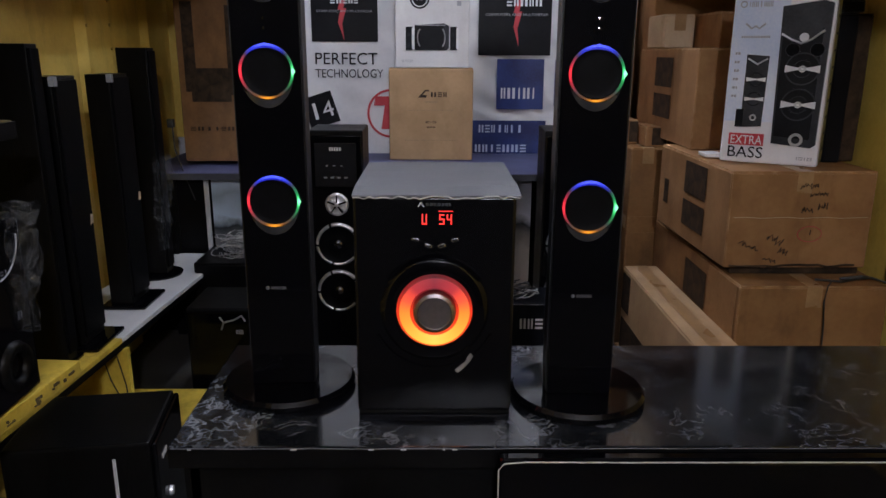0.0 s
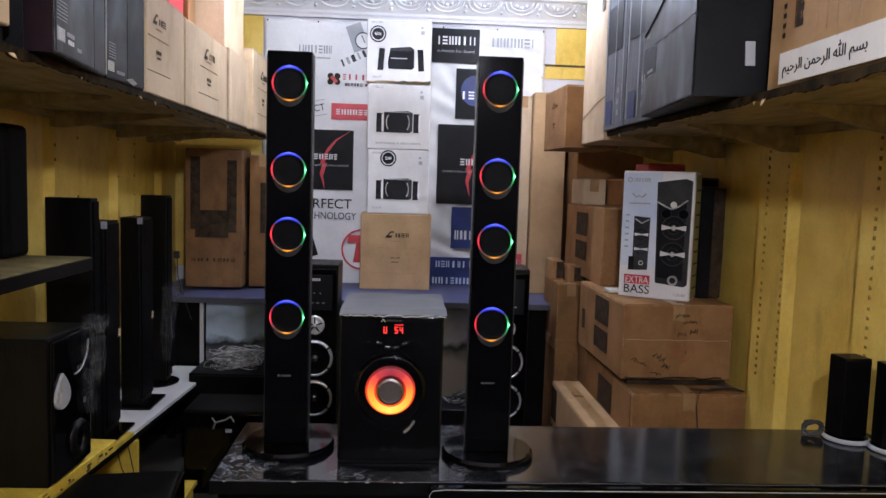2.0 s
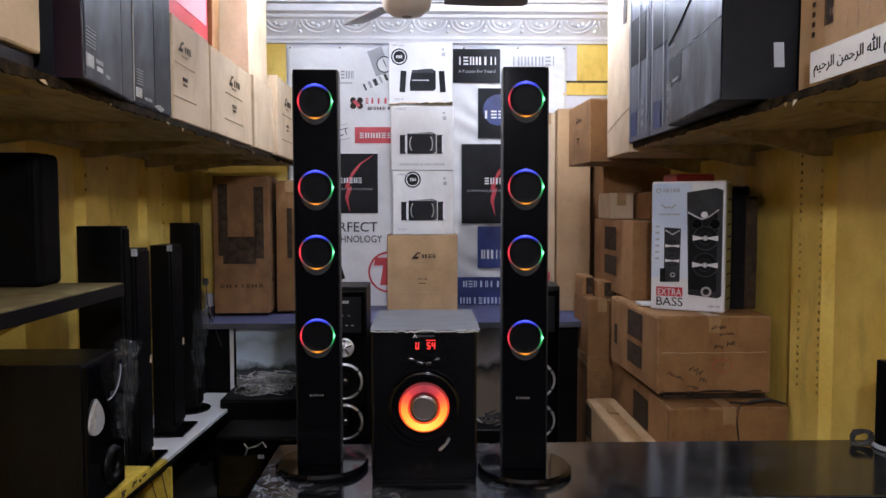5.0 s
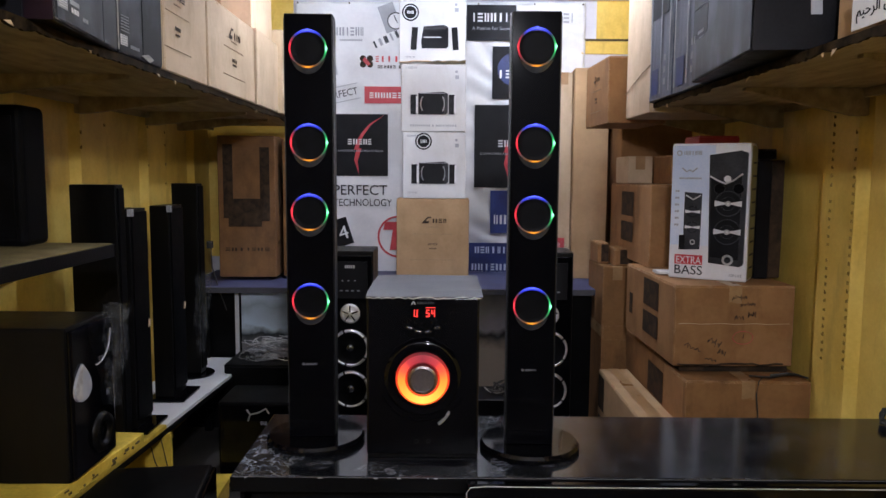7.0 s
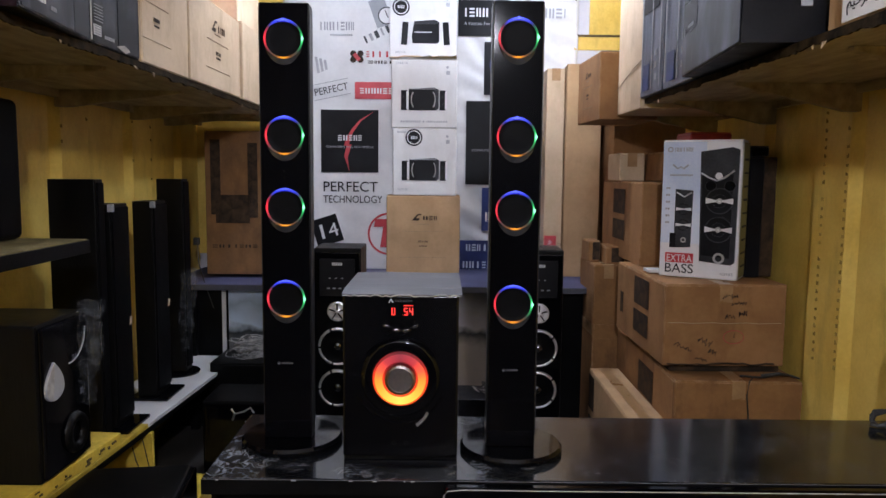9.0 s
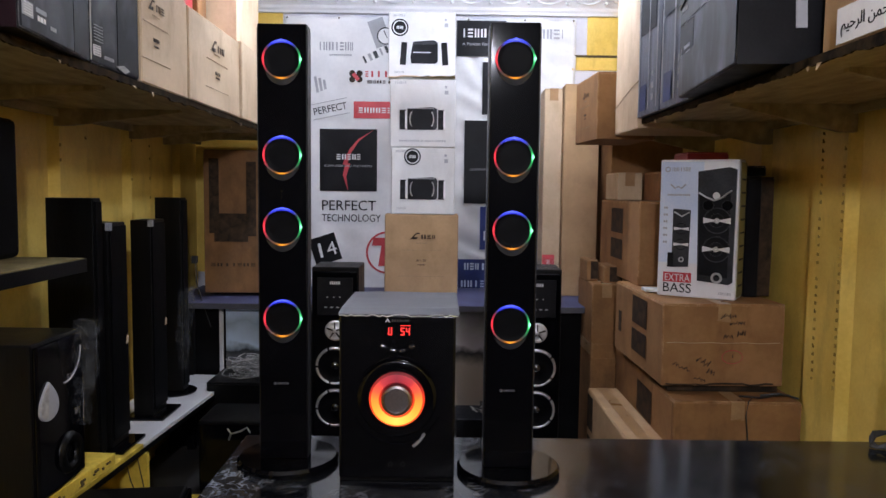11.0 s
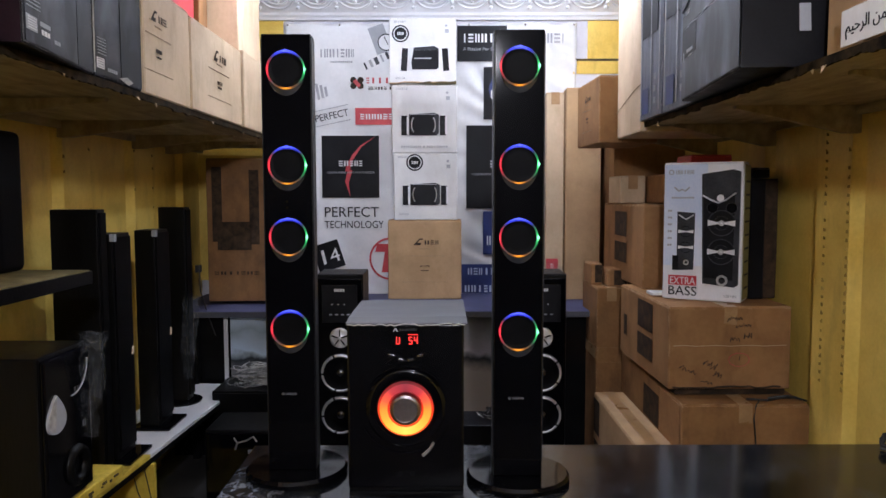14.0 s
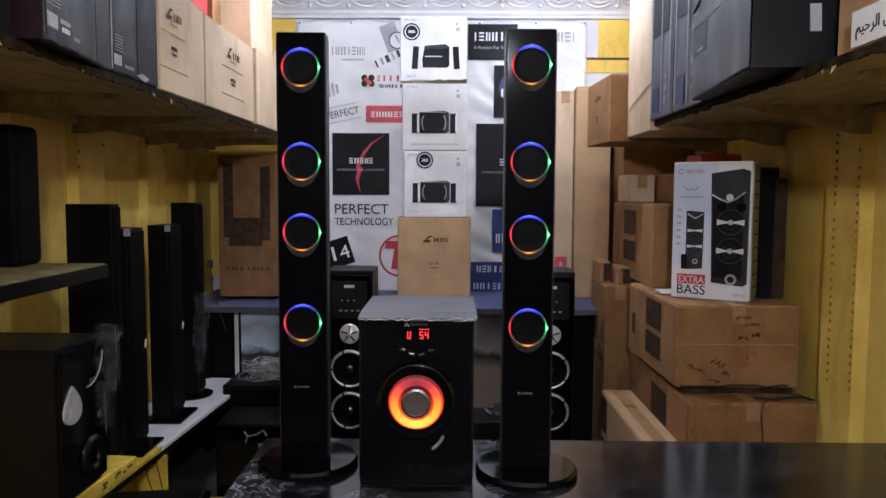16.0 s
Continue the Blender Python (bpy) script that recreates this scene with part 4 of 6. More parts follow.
part("edge_strip", box(-1.41, 1.04, -0.368, -0.36, TBL - 0.032, TBL - 0.002), GREY_SHEET, tb, "pale edge strip")
# Black panel added for the darkness under the open table.
part("back_panel", box(-1.40, 1.03, -0.28, -0.25, 0, TBL - 0.03), BLACK_LAM, tb)
for x in (-1.26, -0.1, 1.0):
    for y in (-0.32, 0.26):
        part("leg", box(x - 0.02, x + 0.02, y - 0.02, y + 0.02, 0, TBL - 0.03), BLACK_LAM, tb)


def print_panel(label, x0, x1, z0, z1, y, mat, rim):
    p = thing("picture_panel", label, "poster", ((x0 + x1) / 2, y, z0))
    w, h = x1 - x0, z1 - z0
    part("board", box(-w / 2, w / 2, 0, 0.03, 0, h, 0.002), BLACK_LAM, p)
    part("print", box(-w / 2 + 0.012, w / 2 - 0.012, -0.003, 0, 0.01, h - 0.01), mat, p)
    part("rim", box(-w / 2 - 0.022, -w / 2, -0.012, 0.03, 0, h, 0.003), rim, p, "pale side strip")
    return p


print_panel("upright panel printed with a mountain lake picture, under the table", -1.09, -0.70, 0.0, 0.80, 2.45, PIC_A, WHITE_LAM)
print_panel("upright panel printed with a pale shore picture, under the table", 0.10, 0.48, 0.0, 0.78, 2.45, PIC_B, BLACK_LAM)
print_panel("dark upright panel with slanted slots under the table", 0.70, 0.98, 0.0, 0.78, 2.48, BLACK_PRINT, BLACK_LAM)

# ---- counter ----
CT = 0.76
ct = thing("counter", "black counter with a marbled laminate top and worn pale front edge", "counter", (0.52, 0.21, 0))
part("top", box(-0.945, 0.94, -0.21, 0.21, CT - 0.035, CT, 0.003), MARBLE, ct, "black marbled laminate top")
part("edge_strip", box(-0.945, 0.94, -0.2135, -0.21, CT - 0.036, CT - 0.0025), BLACK_LAM, ct)
part("worn_line", tube([(-0.94 + 0.047 * i, -0.2125, CT - 0.0022 + 0.0006 * math.sin(i * 1.7)) for i in range(41)], 0.0009, 4), GREY_SHEET, ct, "pale worn line along the front edge")
part("front_panel", box(-0.92, 0.92, -0.19, -0.17, 0.05, CT - 0.035), BLACK_LAM, ct)
part("side_panel", box(-0.93, -0.905, -0.19, 0.19, 0.0, CT - 0.035), BLACK_LAM, ct)
part("side_panel", box(0.905, 0.93, -0.19, 0.19, 0.0, CT - 0.035), BLACK_LAM, ct)
part("front_board", box(-0.42, 0.94, -0.245, -0.215, 0.10, CT - 0.004, 0.008), BLACK_GLOSS, ct, "glossy black front board")
part("front_board_edge", tube([(-0.4205, -0.246, CT - 0.12), (-0.4205, -0.246, CT - 0.02), (-0.412, -0.246, CT - 0.009), (-0.38, -0.246, CT - 0.006), (-0.2, -0.246, CT - 0.007), (0.3, -0.246, CT - 0.007), (0.93, -0.246, CT - 0.007)], 0.0012, 5), WORN_EDGE, ct, "pale worn line")
rr = random.Random(12)
for i in range(6):
    x, l_ = rr.uniform(-0.92, -0.3) if i < 8 else rr.uniform(-0.3, 0.9), rr.uniform(0.002, 0.012)
    part("chip", box(x, x + l_, -0.2145, -0.2125, CT - 0.0040, CT - 0.0020, warp=0.0008), GREY_PRINT, ct, "chipped pale spot")


# ---- the pair of lit tower speakers ----
def ring_at(r_in, r_out, d=0.006, seg=48):
    return lathe([(r_in, 0), (r_in, d * 0.7), ((r_in + r_out) / 2, d), (r_out, d * 0.7), (r_out, 0)], seg)


def on_front(x, y, z):
    return facing((x, y, z), X, Z)


def lit_tower(loc, rz):
    t = thing("tower_speaker", "slim glossy black tower speaker with four multicoloured glowing rings", "speaker", loc, rz, group="lit tower pair")
    W, D, H = 0.1145, 0.088, 1.043
    pts = [(-W / 2, 0), (W / 2, 0), (W / 2, D * 0.55), (W / 2 - 0.012, D), (-W / 2 + 0.012, D), (-W / 2, D * 0.55)]
    bm = outline(pts, 0.02, H, 0.002)
    part("cabinet", bm, BLACK_VINYL, t)
    part("front_panel", box(-W / 2 + 0.002, W / 2 - 0.002, -0.005, 0.0, 0.022, H - 0.002, 0.0015), BLACK_GLOSS, t, "glossy black front panel")
    part("side_strip", box(W / 2, W / 2 + 0.0015, 0.004, D * 0.5, 0.05, H - 0.01), SIDE_SATIN, t)
    part("side_strip", box(-W / 2 - 0.0015, -W / 2, 0.004, D * 0.5, 0.05, H - 0.01), SIDE_SATIN, t)
    part("base", lathe([(0.0, 0), (0.118, 0), (0.122, 0.004), (0.122, 0.012), (0.116, 0.019), (0.0, 0.021)], 64, m=Matrix.Translation((0.004, 0.035, 0))), BLACK_GLOSS, t, "round glossy black base", smooth=False)
    for z in (0.961, 0.743, 0.577, 0.361):
        dr = part("driver", lathe([(0.0, 0.0015), (0.012, 0.0012), (0.03, 0.0008), (0.0415, 0.0004), (0.044, 0.002)], 40), BLACK_CONE, t, m=on_front(0, -0.006, z) @ Matrix.Scale(0.91, 4), smooth=True)
        part("light_ring", ring_at(0.0448, 0.0488), LED_RING, dr, "ring glowing blue, green, orange and red")
        lip = bmesh.new()
        inner = [lip.verts.new((0.050 * math.cos(a), 0.050 * math.sin(a), 0.004)) for a in [math.radians(195 + 150 * i / 14) for i in range(15)]]
        outer = [lip.verts.new((0.050 * math.cos(a), 0.050 * math.sin(a) - 0.015 * math.sin(math.pi * i / 14), 0.0008)) for i, a in enumerate([math.radians(195 + 150 * i / 14) for i in range(15)])]
        for i in range(14):
            lip.faces.new((inner[i], inner[i + 1], outer[i + 1], outer[i]))
        bmesh.ops.recalc_face_normals(lip, faces=lip.faces[:])
        part("lip", lip, SATIN, dr, "shiny lower lip", smooth=True)
        part("star", outline([(-0.001, 0.008), (0.004, 0.0), (-0.001, -0.008), (-0.003, 0.0)], 0, 0.0005), GREEN_STAR, dr, "green star point", m=pose(0.048, 0, 0.0058))
        cres = [(0.0445 * math.cos(a), 0.0445 * math.sin(a)) for a in [math.radians(38 + 104 * i / 12) for i in range(13)]]
        cres += [(0.0445 * math.cos(a), 0.0445 * math.sin(a) - 0.0035 * math.sin(math.pi * i / 12)) for i, a in enumerate([math.radians(142 - 104 * i / 12) for i in range(13)]) if 0 < i < 12]
        part("glow_crescent", outline(cres, 0.0022, 0.0026), BLUE_DEEP, dr, "deep blue lit crescent inside the ring")
        part("star", outline([(-0.001, 0.008), (0.003, 0.0), (-0.001, -0.008), (-0.003, 0.0)], 0, 0.0005), BLUE_STAR, dr, "blue star point", m=pose(0, 0.0475, 0.0058, 0, 0, 90))
    for z in (0.645, 0.66):
        part("screw", lathe([(0.0, 0.002), (0.003, 0.0015), (0.003, 0)], 10), BLACK_GLOSS, t, m=on_front(0, -0.005, z))
    part("name_mark", bars(0.027, 0.005, 8, t=0.0008, seed=2, thin=True), GREY_SHEET, t, m=on_front(0, -0.005, 0.205))
    part("name_mark", lathe([(0.0, 0.0008), (0.0035, 0.0008), (0.0035, 0)], 14), GREY_SHEET, t, m=on_front(-0.019, -0.005, 0.205))
    return t


lit_tower((-0.2765, 0.193, CT), 1.0)
lit_tower((0.256, 0.150, CT), -1.0)

# ---- subwoofer on the counter ----
sw = thing("subwoofer", "glossy black subwoofer with a glowing amber ring and red display", "subwoofer", (-0.001, 0.10, CT))
part("cabinet", box(-0.131, 0.131, 0.012, 0.31, 0, 0.389, 0.003), BLACK_VINYL, sw)
part("front_panel", box(-0.131, 0.131, 0.0, 0.012, 0.012, 0.387, 0.005), SUB_FRONT, sw, "glossy black front panel")
bez = part("bezel", lathe([(0.044, 0.0), (0.044, 0.004), (0.068, 0.004), (0.082, 0.006), (0.088, 0.002), (0.09, 0.0)], 56), BLACK_GLOSS, sw, m=on_front(0, 0.0, 0.196), smooth=True)
part("light_ring", lathe([(0.0405, 0.011), (0.045, 0.0122), (0.05, 0.0125), (0.054, 0.0122), (0.058, 0.0115)], 64), SUB_RING, bez, "thick ring glowing amber, dim red at the top", smooth=True)
for prof in ([(0.036, 0.004), (0.038, 0.010), (0.0405, 0.011)], [(0.058, 0.0115), (0.0605, 0.0105), (0.063, 0.004)]):
    part("ring_rim", lathe(prof, 64), SUB_RIM, bez, "red glowing rim", smooth=True)
part("knob", lathe([(0.036, 0.003), (0.035, 0.014), (0.0335, 0.018), (0.028, 0.021), (0.0265, 0.0195), (0.0, 0.0195)], 48), KNOB, sw, "dark chrome volume knob", m=on_front(0, 0, 0.196))
bm = bmesh.new()
for a0, a1, rad, hh in ((35, 145, 0.092, 0.004), (205, 335, 0.104, 0.003)):
    tube([(rad * math.cos(math.radians(a0 + (a1 - a0) * i / 16)), rad * math.sin(math.radians(a0 + (a1 - a0) * i / 16)), 0.002) for i in range(17)], hh, 6, bm)
part("trim", bm, BLACK_GLOSS, sw, m=on_front(0, 0, 0.196))
# Silver bar modelled as the highlight on the lower trim.
part("highlight_trim", tube([(0.080 * math.cos(math.radians(a)), -0.01 + 0.112 * math.sin(math.radians(a)), 0.003) for a in (-62, -56, -50, -44, -38)], 0.004, 6), SILVER, sw, "short silver bar standing in for a highlight", m=on_front(0, 0, 0.196))
SEGMENTS = {"U": "bcdef", "5": "acdfg", "4": "bcfg"}


def seven(ch, w, h):
    """A seven-segment sign: six strokes round and one across."""
    k, bm = 0.0019, bmesh.new()
    where = {"a": (-w / 2, w / 2, h - k, h), "g": (-w / 2, w / 2, h / 2 - k / 2, h / 2 + k / 2), "d": (-w / 2, w / 2, 0, k),
             "f": (-w / 2, -w / 2 + k, h / 2, h), "b": (w / 2 - k, w / 2, h / 2, h), "e": (-w / 2, -w / 2 + k, 0, h / 2), "c": (w / 2 - k, w / 2, 0, h / 2)}
    for q in SEGMENTS[ch]:
        x0, x1, z0, z1 = where[q]
        box(x0, x1, -0.0016, -0.0002, z0, z1, bm=bm)
    return bm


for ch, x in (("U", -0.0165), ("5", 0.0115), ("4", 0.0235)):
    part("display_digit", seven(ch, 0.0082, 0.0165), RED_DIGITS, sw, "glowing red digit", m=Matrix.Translation((x, 0, 0.3415)))
part("display_line", box(0.006, 0.029, -0.0015, -0.0002, 0.3625, 0.3635), RED_DIGITS, sw)
part("name_mark", bars(0.04, 0.005, 7, t=0.0006, seed=5, thin=True), DARK_PRINT, sw, m=on_front(0.006, -0.0006, 0.374))
part("name_mark", outline([(-0.006, -0.004), (0, 0.005), (0.006, -0.004), (0.003, -0.004), (0, 0.001), (-0.003, -0.004)], 0, 0.0006), GREY_PRINT, sw, m=on_front(-0.022, -0.0006, 0.374))
for x, z in ((-0.031, 0.316), (-0.010, 0.306), (0.012, 0.306), (0.033, 0.316)):
    part("button", box(-0.006, 0.006, -0.003, 0.0, -0.0028, 0.0028, 0.0014), LIP, sw, "small shiny button", m=pose(x, 0, z, 0, 14 if x < 0 else -14))
for x in (-0.014, 0.014):
    part("jack", lathe([(0.003, 0.0), (0.004, 0.002), (0.0055, 0.002), (0.0055, 0)], 14), LIP, sw, m=on_front(x, 0.0, 0.045))
for x in (-0.11, 0.11):
    for y in (0.03, 0.28):
        part("foot", lathe([(0.0, 0), (0.012, 0), (0.012, 0.012), (0.0, 0.012)], 14), BLACK_CONE, sw, m=Matrix.Translation((x, y, 0)))
own = bmesh.new()
GN = 24
rows = []
rr = random.Random(3)
wob = [0.004 * noise.noise(Vector((i * 0.5, 3, 1))) for i in range(GN + 1)]
for j in range(7):
    row = []
    for i in range(GN + 1):
        u = i / GN
        x = -0.133 + 0.270 * u
        y = -0.004 + 0.325 * j / 6 + (wob[i] if j == 0 else 0)
        z = 0.395 + 0.002 * noise.noise(Vector((x * 12, y * 12, 2))) - (0.006 if j == 0 else 0)
        row.append(own.verts.new((x, y, z)))
    rows.append(row)
for a, b in zip(rows, rows[1:]):
    for i in range(GN):
        own.faces.new((a[i], a[i + 1], b[i + 1], b[i]))
r = bmesh.ops.extrude_face_region(own, geom=own.faces[:])
for v in [g for g in r["geom"] if isinstance(g, bmesh.types.BMVert)]:
    v.co.z -= 0.003
bmesh.ops.recalc_face_normals(own, faces=own.faces[:])
sheet = thing("cover_sheet", "thin grey foam sheet with tattered front edge on the subwoofer", "sheet", (0.0, 0.10, CT))
part("sheet", own, GREY_SHEET, sheet)
part("tattered_edge", tube([(-0.131 + 0.266 * i / 30, -0.006 + rr.uniform(-0.002, 0.002), 0.3865 + rr.uniform(-0.003, 0.002)) for i in range(31)], 0.0012, 5), WORN_EDGE, sheet, "torn whitish edge")

# ---- small satellite speakers on the counter's end ----
for x, y, h, rz in ((1.352, 0.335, 0.235, 4), (1.435, 0.245, 0.235, -6)):
    s = thing("satellite_speaker", "small black satellite speaker on a round pale-rimmed foot", "speaker", (x, y, CT), rz, group="small satellites")
    part("cabinet", box(-0.042, 0.042, -0.03, 0.04, 0.016, 0.016 + h, 0.003), BLACK_VINYL, s)
    part("grille", box(-0.038, 0.038, -0.036, -0.03, 0.022, 0.010 + h, 0.002), BLACK_CONE, s)
    part("foot", lathe([(0.0, 0), (0.062, 0), (0.064, 0.006), (0.058, 0.014), (0.0, 0.016)], 40), BLACK_GLOSS, s)
    part("foot_rim", lathe([(0.062, 0.001), (0.0655, 0.004), (0.064, 0.010), (0.059, 0.0145)], 40), GREY_PRINT, s, "pale shiny rim", smooth=True)
cab = thing("coiled_cable", "bunched black cable lying on the counter", "cable", (1.27, 0.37, CT))
rr = random.Random(9)
bm = bmesh.new()
for k in range(5):
    tube([(0.028 * math.cos(a + k) + rr.uniform(-0.006, 0.006), 0.016 * math.sin(a + k), 0.022 + 0.018 * math.sin(a * 1.0 + k * 1.3)) for a in [i * 0.5 for i in range(14)]], 0.0035, 6, bm)
part("loops", bm, CABLE, cab)


# ---- ringed tower speakers behind the counter ----
def ringed_tower(x, y, rz):
    t = thing("tower_speaker", "large black floor speaker with chrome-ringed woofers and a control panel", "speaker", (x, y, 0), rz, group="chrome-ringed pair")
    W, D, H = 0.225, 0.26, 1.06
    part("cabinet", box(-W / 2, W / 2, 0, D, 0.0, H, 0.006), BLACK_VINYL, t)
    part("front_panel", box(-W / 2 + 0.006, W / 2 - 0.006, -0.008, 0, 0.02, H - 0.02, 0.004), BLACK_GLOSS, t)
    part("control_panel", box(-0.085, 0.085, -0.011, -0.008, 0.83, 1.01, 0.002), BLACK_PRINT, t)
    part("name_mark", bars(0.05, 0.014, 5, seed=3, t=0.001, thin=True), WHITE_PRINT, t, m=on_front(0, -0.011, 0.985))
    for i in range(4):
        part("button", box(-0.05 + i * 0.028, -0.036 + i * 0.028, -0.014, -0.011, 0.865, 0.871), GREY_PRINT, t)
    for i in range(3):
        part("button", box(-0.04 + i * 0.03, -0.032 + i * 0.03, -0.014, -0.011, 0.915, 0.919), SILVER, t)
    part("tweeter", lathe([(0.0, 0.016), (0.012, 0.012), (0.038, 0.005), (0.044, 0.008), (0.049, 0.0)], 32), CHROME, t, "chrome tweeter", m=on_front(0, -0.008, 0.755), smooth=True)
    for a in (0, 72, 144, 216, 288):
        part("spoke", box(-0.003, 0.003, 0.006, 0.040, 0.007, 0.013), BLACK_CONE, t, m=on_front(0, -0.008, 0.755) @ pose(0, 0, 0, 0, 0, a))
    for z in (0.585, 0.38):
        wf = part("woofer", lathe([(0.0, 0.0), (0.018, 0.006), (0.026, 0.0), (0.070, 0.006), (0.080, 0.012)], 40), BLACK_CONE, t, m=on_front(0, -0.008, z), smooth=True)
        part("ring", lathe([(0.078, 0.004), (0.080, 0.014), (0.088, 0.015), (0.093, 0.004), (0.093, 0)], 48), CHROME, wf, "chrome ring", smooth=True)
        for a in range(0, 360, 72):
            part("notch", box(-0.004, 0.004, 0.077, 0.094, 0.008, 0.0165), BLACK_CONE, wf, m=pose(0, 0, 0, 0, 0, a + 20))
        part("cap", lathe([(0.0, 0.014), (0.012, 0.012), (0.02, 0.004)], 24), LIP, wf, smooth=True)
    return t


ringed_tower(-0.407, 1.95, 0)
ringed_tower(0.562, 1.95, -2)
pl = thing("plastic_bag", "crumpled clear plastic over the top of the black floor speaker", "plastic bag", (0.60, 2.05, 1.061))
own = bmesh.new()
bmesh.ops.create_icosphere(own, subdivisions=4, radius=0.07)
for v in own.verts:
    v.co *= 1 + 0.35 * noise.noise(v.co * 30)
    v.co.z = max(0.0, v.co.z * 0.5 + 0.01)
part("film", own, WRAP, pl)

# ---- right-hand stack of brown cartons ----
def scrawl(c, side, s, t, n, seed, w=0.12, h=0.05, roll=0.0):
    """One felt-pen squiggle, drawn without lifting the pen."""
    rr = random.Random(seed)
    pts, x = [], -w / 2
    for i in range(n * 3):
        x += w / (n * 3) * rr.uniform(0.2, 1.8) - (0.004 if i % 3 == 2 else 0)
        pts.append((x, (h / 2 if i % 2 else -h / 2) * rr.uniform(0.2, 1.1), 0))
    part("scribble", tube(pts, 0.0019, 4), INK, c, "felt-pen scribble", m=face(c, side, s, t, 0.0035, roll))


b0 = carton("brown carton at the foot of the stack", 1.0, 1.47, 1.2, 2.1, 0.0, 0.31, CARD_DARK, rz=0, group="brown carton stack")
b3 = carton("large brown carton with a dark printed panel, loose wire on top", 0.985, 1.462, 1.165, 2.15, 0.312, 0.652, CARD_DARK, rz=-1.0, group="brown carton stack")
patch(b3, "-x", 0.46, 0.70, 0.45, 0.85, PRINT_DARK)
patch(b3, "-x", 0.72, 0.98, 0.05, 0.98, CARD, "tape")
b2 = carton("big brown carton with handwriting and two dark printed panels", 0.952, 1.428, 1.275, 2.0, 0.682, 1.004, CARD, rz=0.5, group="brown carton stack")
patch(b2, "-x", 0.42, 0.72, 0.56, 0.93, PRINT_DARK)
patch(b2, "-x", 0.42, 0.72, 0.18, 0.48, PRINT_DARK)
patch(b2, "-x", 0.10, 0.17, 0.3, 0.6, PRINT_DARK)
scrawl(b2, "-y", 0.555, 0.86, 5, 1, 0.085, 0.020, roll=4)
scrawl(b2, "-y", 0.62, 0.775, 6, 2, 0.085, 0.014, roll=3)
scrawl(b2, "-y", 0.545, 0.61, 3, 3, 0.050, 0.022, roll=6)
scrawl(b2, "-y", 0.66, 0.65, 4, 13, 0.055, 0.024, roll=8)
scrawl(b2, "-y", 0.35, 0.29, 4, 4, 0.075, 0.030, roll=-22)
scrawl(b2, "-y", 0.42, 0.17, 3, 14, 0.05, 0.022, roll=-15)
scrawl(b2, "-y", 0.16, 0.235, 4, 5, 0.085, 0.018, roll=-28)
scrawl(b2, "-y", 0.30, 0.09, 3, 15, 0.05, 0.014, roll=-10)
part("pen_ring", tube([(0.040 * math.cos(i * 0.33), 0.026 * math.sin(i * 0.33), 0) for i in range(20)], 0.0011, 4), RED_PRINT, b2, "ring drawn in red pen", m=face(b2, "-y", 0.575, 0.36, 0.0035))
scrawl(b2, "-y", 0.575, 0.365, 1, 22, 0.014, 0.022)
part("crease", tube([(-0.22 + 0.044 * i, 0.002 * math.sin(i * 2.1), 0) for i in range(11)], 0.0011, 4), CARD_PALE, b2, "pale horizontal crease", m=face(b2, "-y", 0.5, 0.53, 0.002))
part("torn_edge", tube([(-0.22 + 0.03 * i, RND.uniform(-0.003, 0.005), 0) for i in range(15)], 0.004, 5), PRINT_DARK, b2, "crushed dark lower edge", m=face(b2, "-y", 0.5, 0.02, 0.002))
# Slab added as the dark shadow line between the two cartons.
slab = carton("dark slab filling the shadow gap between two cartons", 0.99, 1.425, 1.30, 2.0, 0.653, 0.681, PRINT_DARK, flaps=False, group="brown carton stack")
b1 = carton("brown carton with two dark printed panels", 0.995, 1.30, 1.80, 2.60, 1.006, 1.39, CARD, rz=0, group="brown carton stack")
patch(b1, "-x", 0.34, 0.64, 0.58, 0.90, PRINT_DARK)
patch(b1, "-x", 0.34, 0.64, 0.24, 0.50, PRINT_DARK)
c = carton("small open brown carton on top of the stack", 1.01, 1.14, 2.30, 2.56, 1.392, 1.535, CARD_PALE, flaps=True)
c = carton("small brown carton on top of the stack", 1.16, 1.32, 2.05, 2.35, 1.392, 1.535, CARD)
c = carton("tall brown carton with a reddish band", 0.87, 1.02, 2.18, 2.55, 0.0, 0.965, CARD_DARK, rz=0)
patch(c, "-x", 0.3, 0.98, 0.62, 0.68, TAPE, "tape")
patch(c, "-y", 0.05, 0.95, 0.60, 0.68, CARD_DARK, "tape")
for x0, x1, y0, z1 in ((0.865, 0.925, 2.30, 1.075), (0.93, 1.03, 2.20, 1.055)):
    c = carton("small brown carton with a dark end", x0, x1, y0, y0 + 0.2, 0.967, z1, CARD, tape=None)
    patch(c, "-y", 0.3, 0.95, 0.1, 0.95, PRINT_DARK)
b4 = carton("long pale carton with taped top lying low beside the stack", 0.83, 0.975, 1.05, 2.03, 0.10, 0.466, CARD_MID, rz=0)
patch(b4, "-x", 0.02, 0.14, 0.5, 0.95, PRINT_DARK)
patch(b4, "-x", 0.03, 0.45, 0.02, 0.4, PRINT_DARK)
c = carton("brown carton lying on the floor under the pale carton", 0.82, 0.98, 1.0, 2.05, 0.0, 0.099, CARD_DARK, flaps=False)
c = carton("black carton behind the white speaker box", 1.15, 1.32, 1.62, 1.79, 1.006, 1.528, BLACK_BOX, tape=None)
c = carton("tall black carton against the yellow wall", 1.342, 1.402, 1.47, 1.78, 1.006, 1.500, BLACK_PRINT, tape=None)
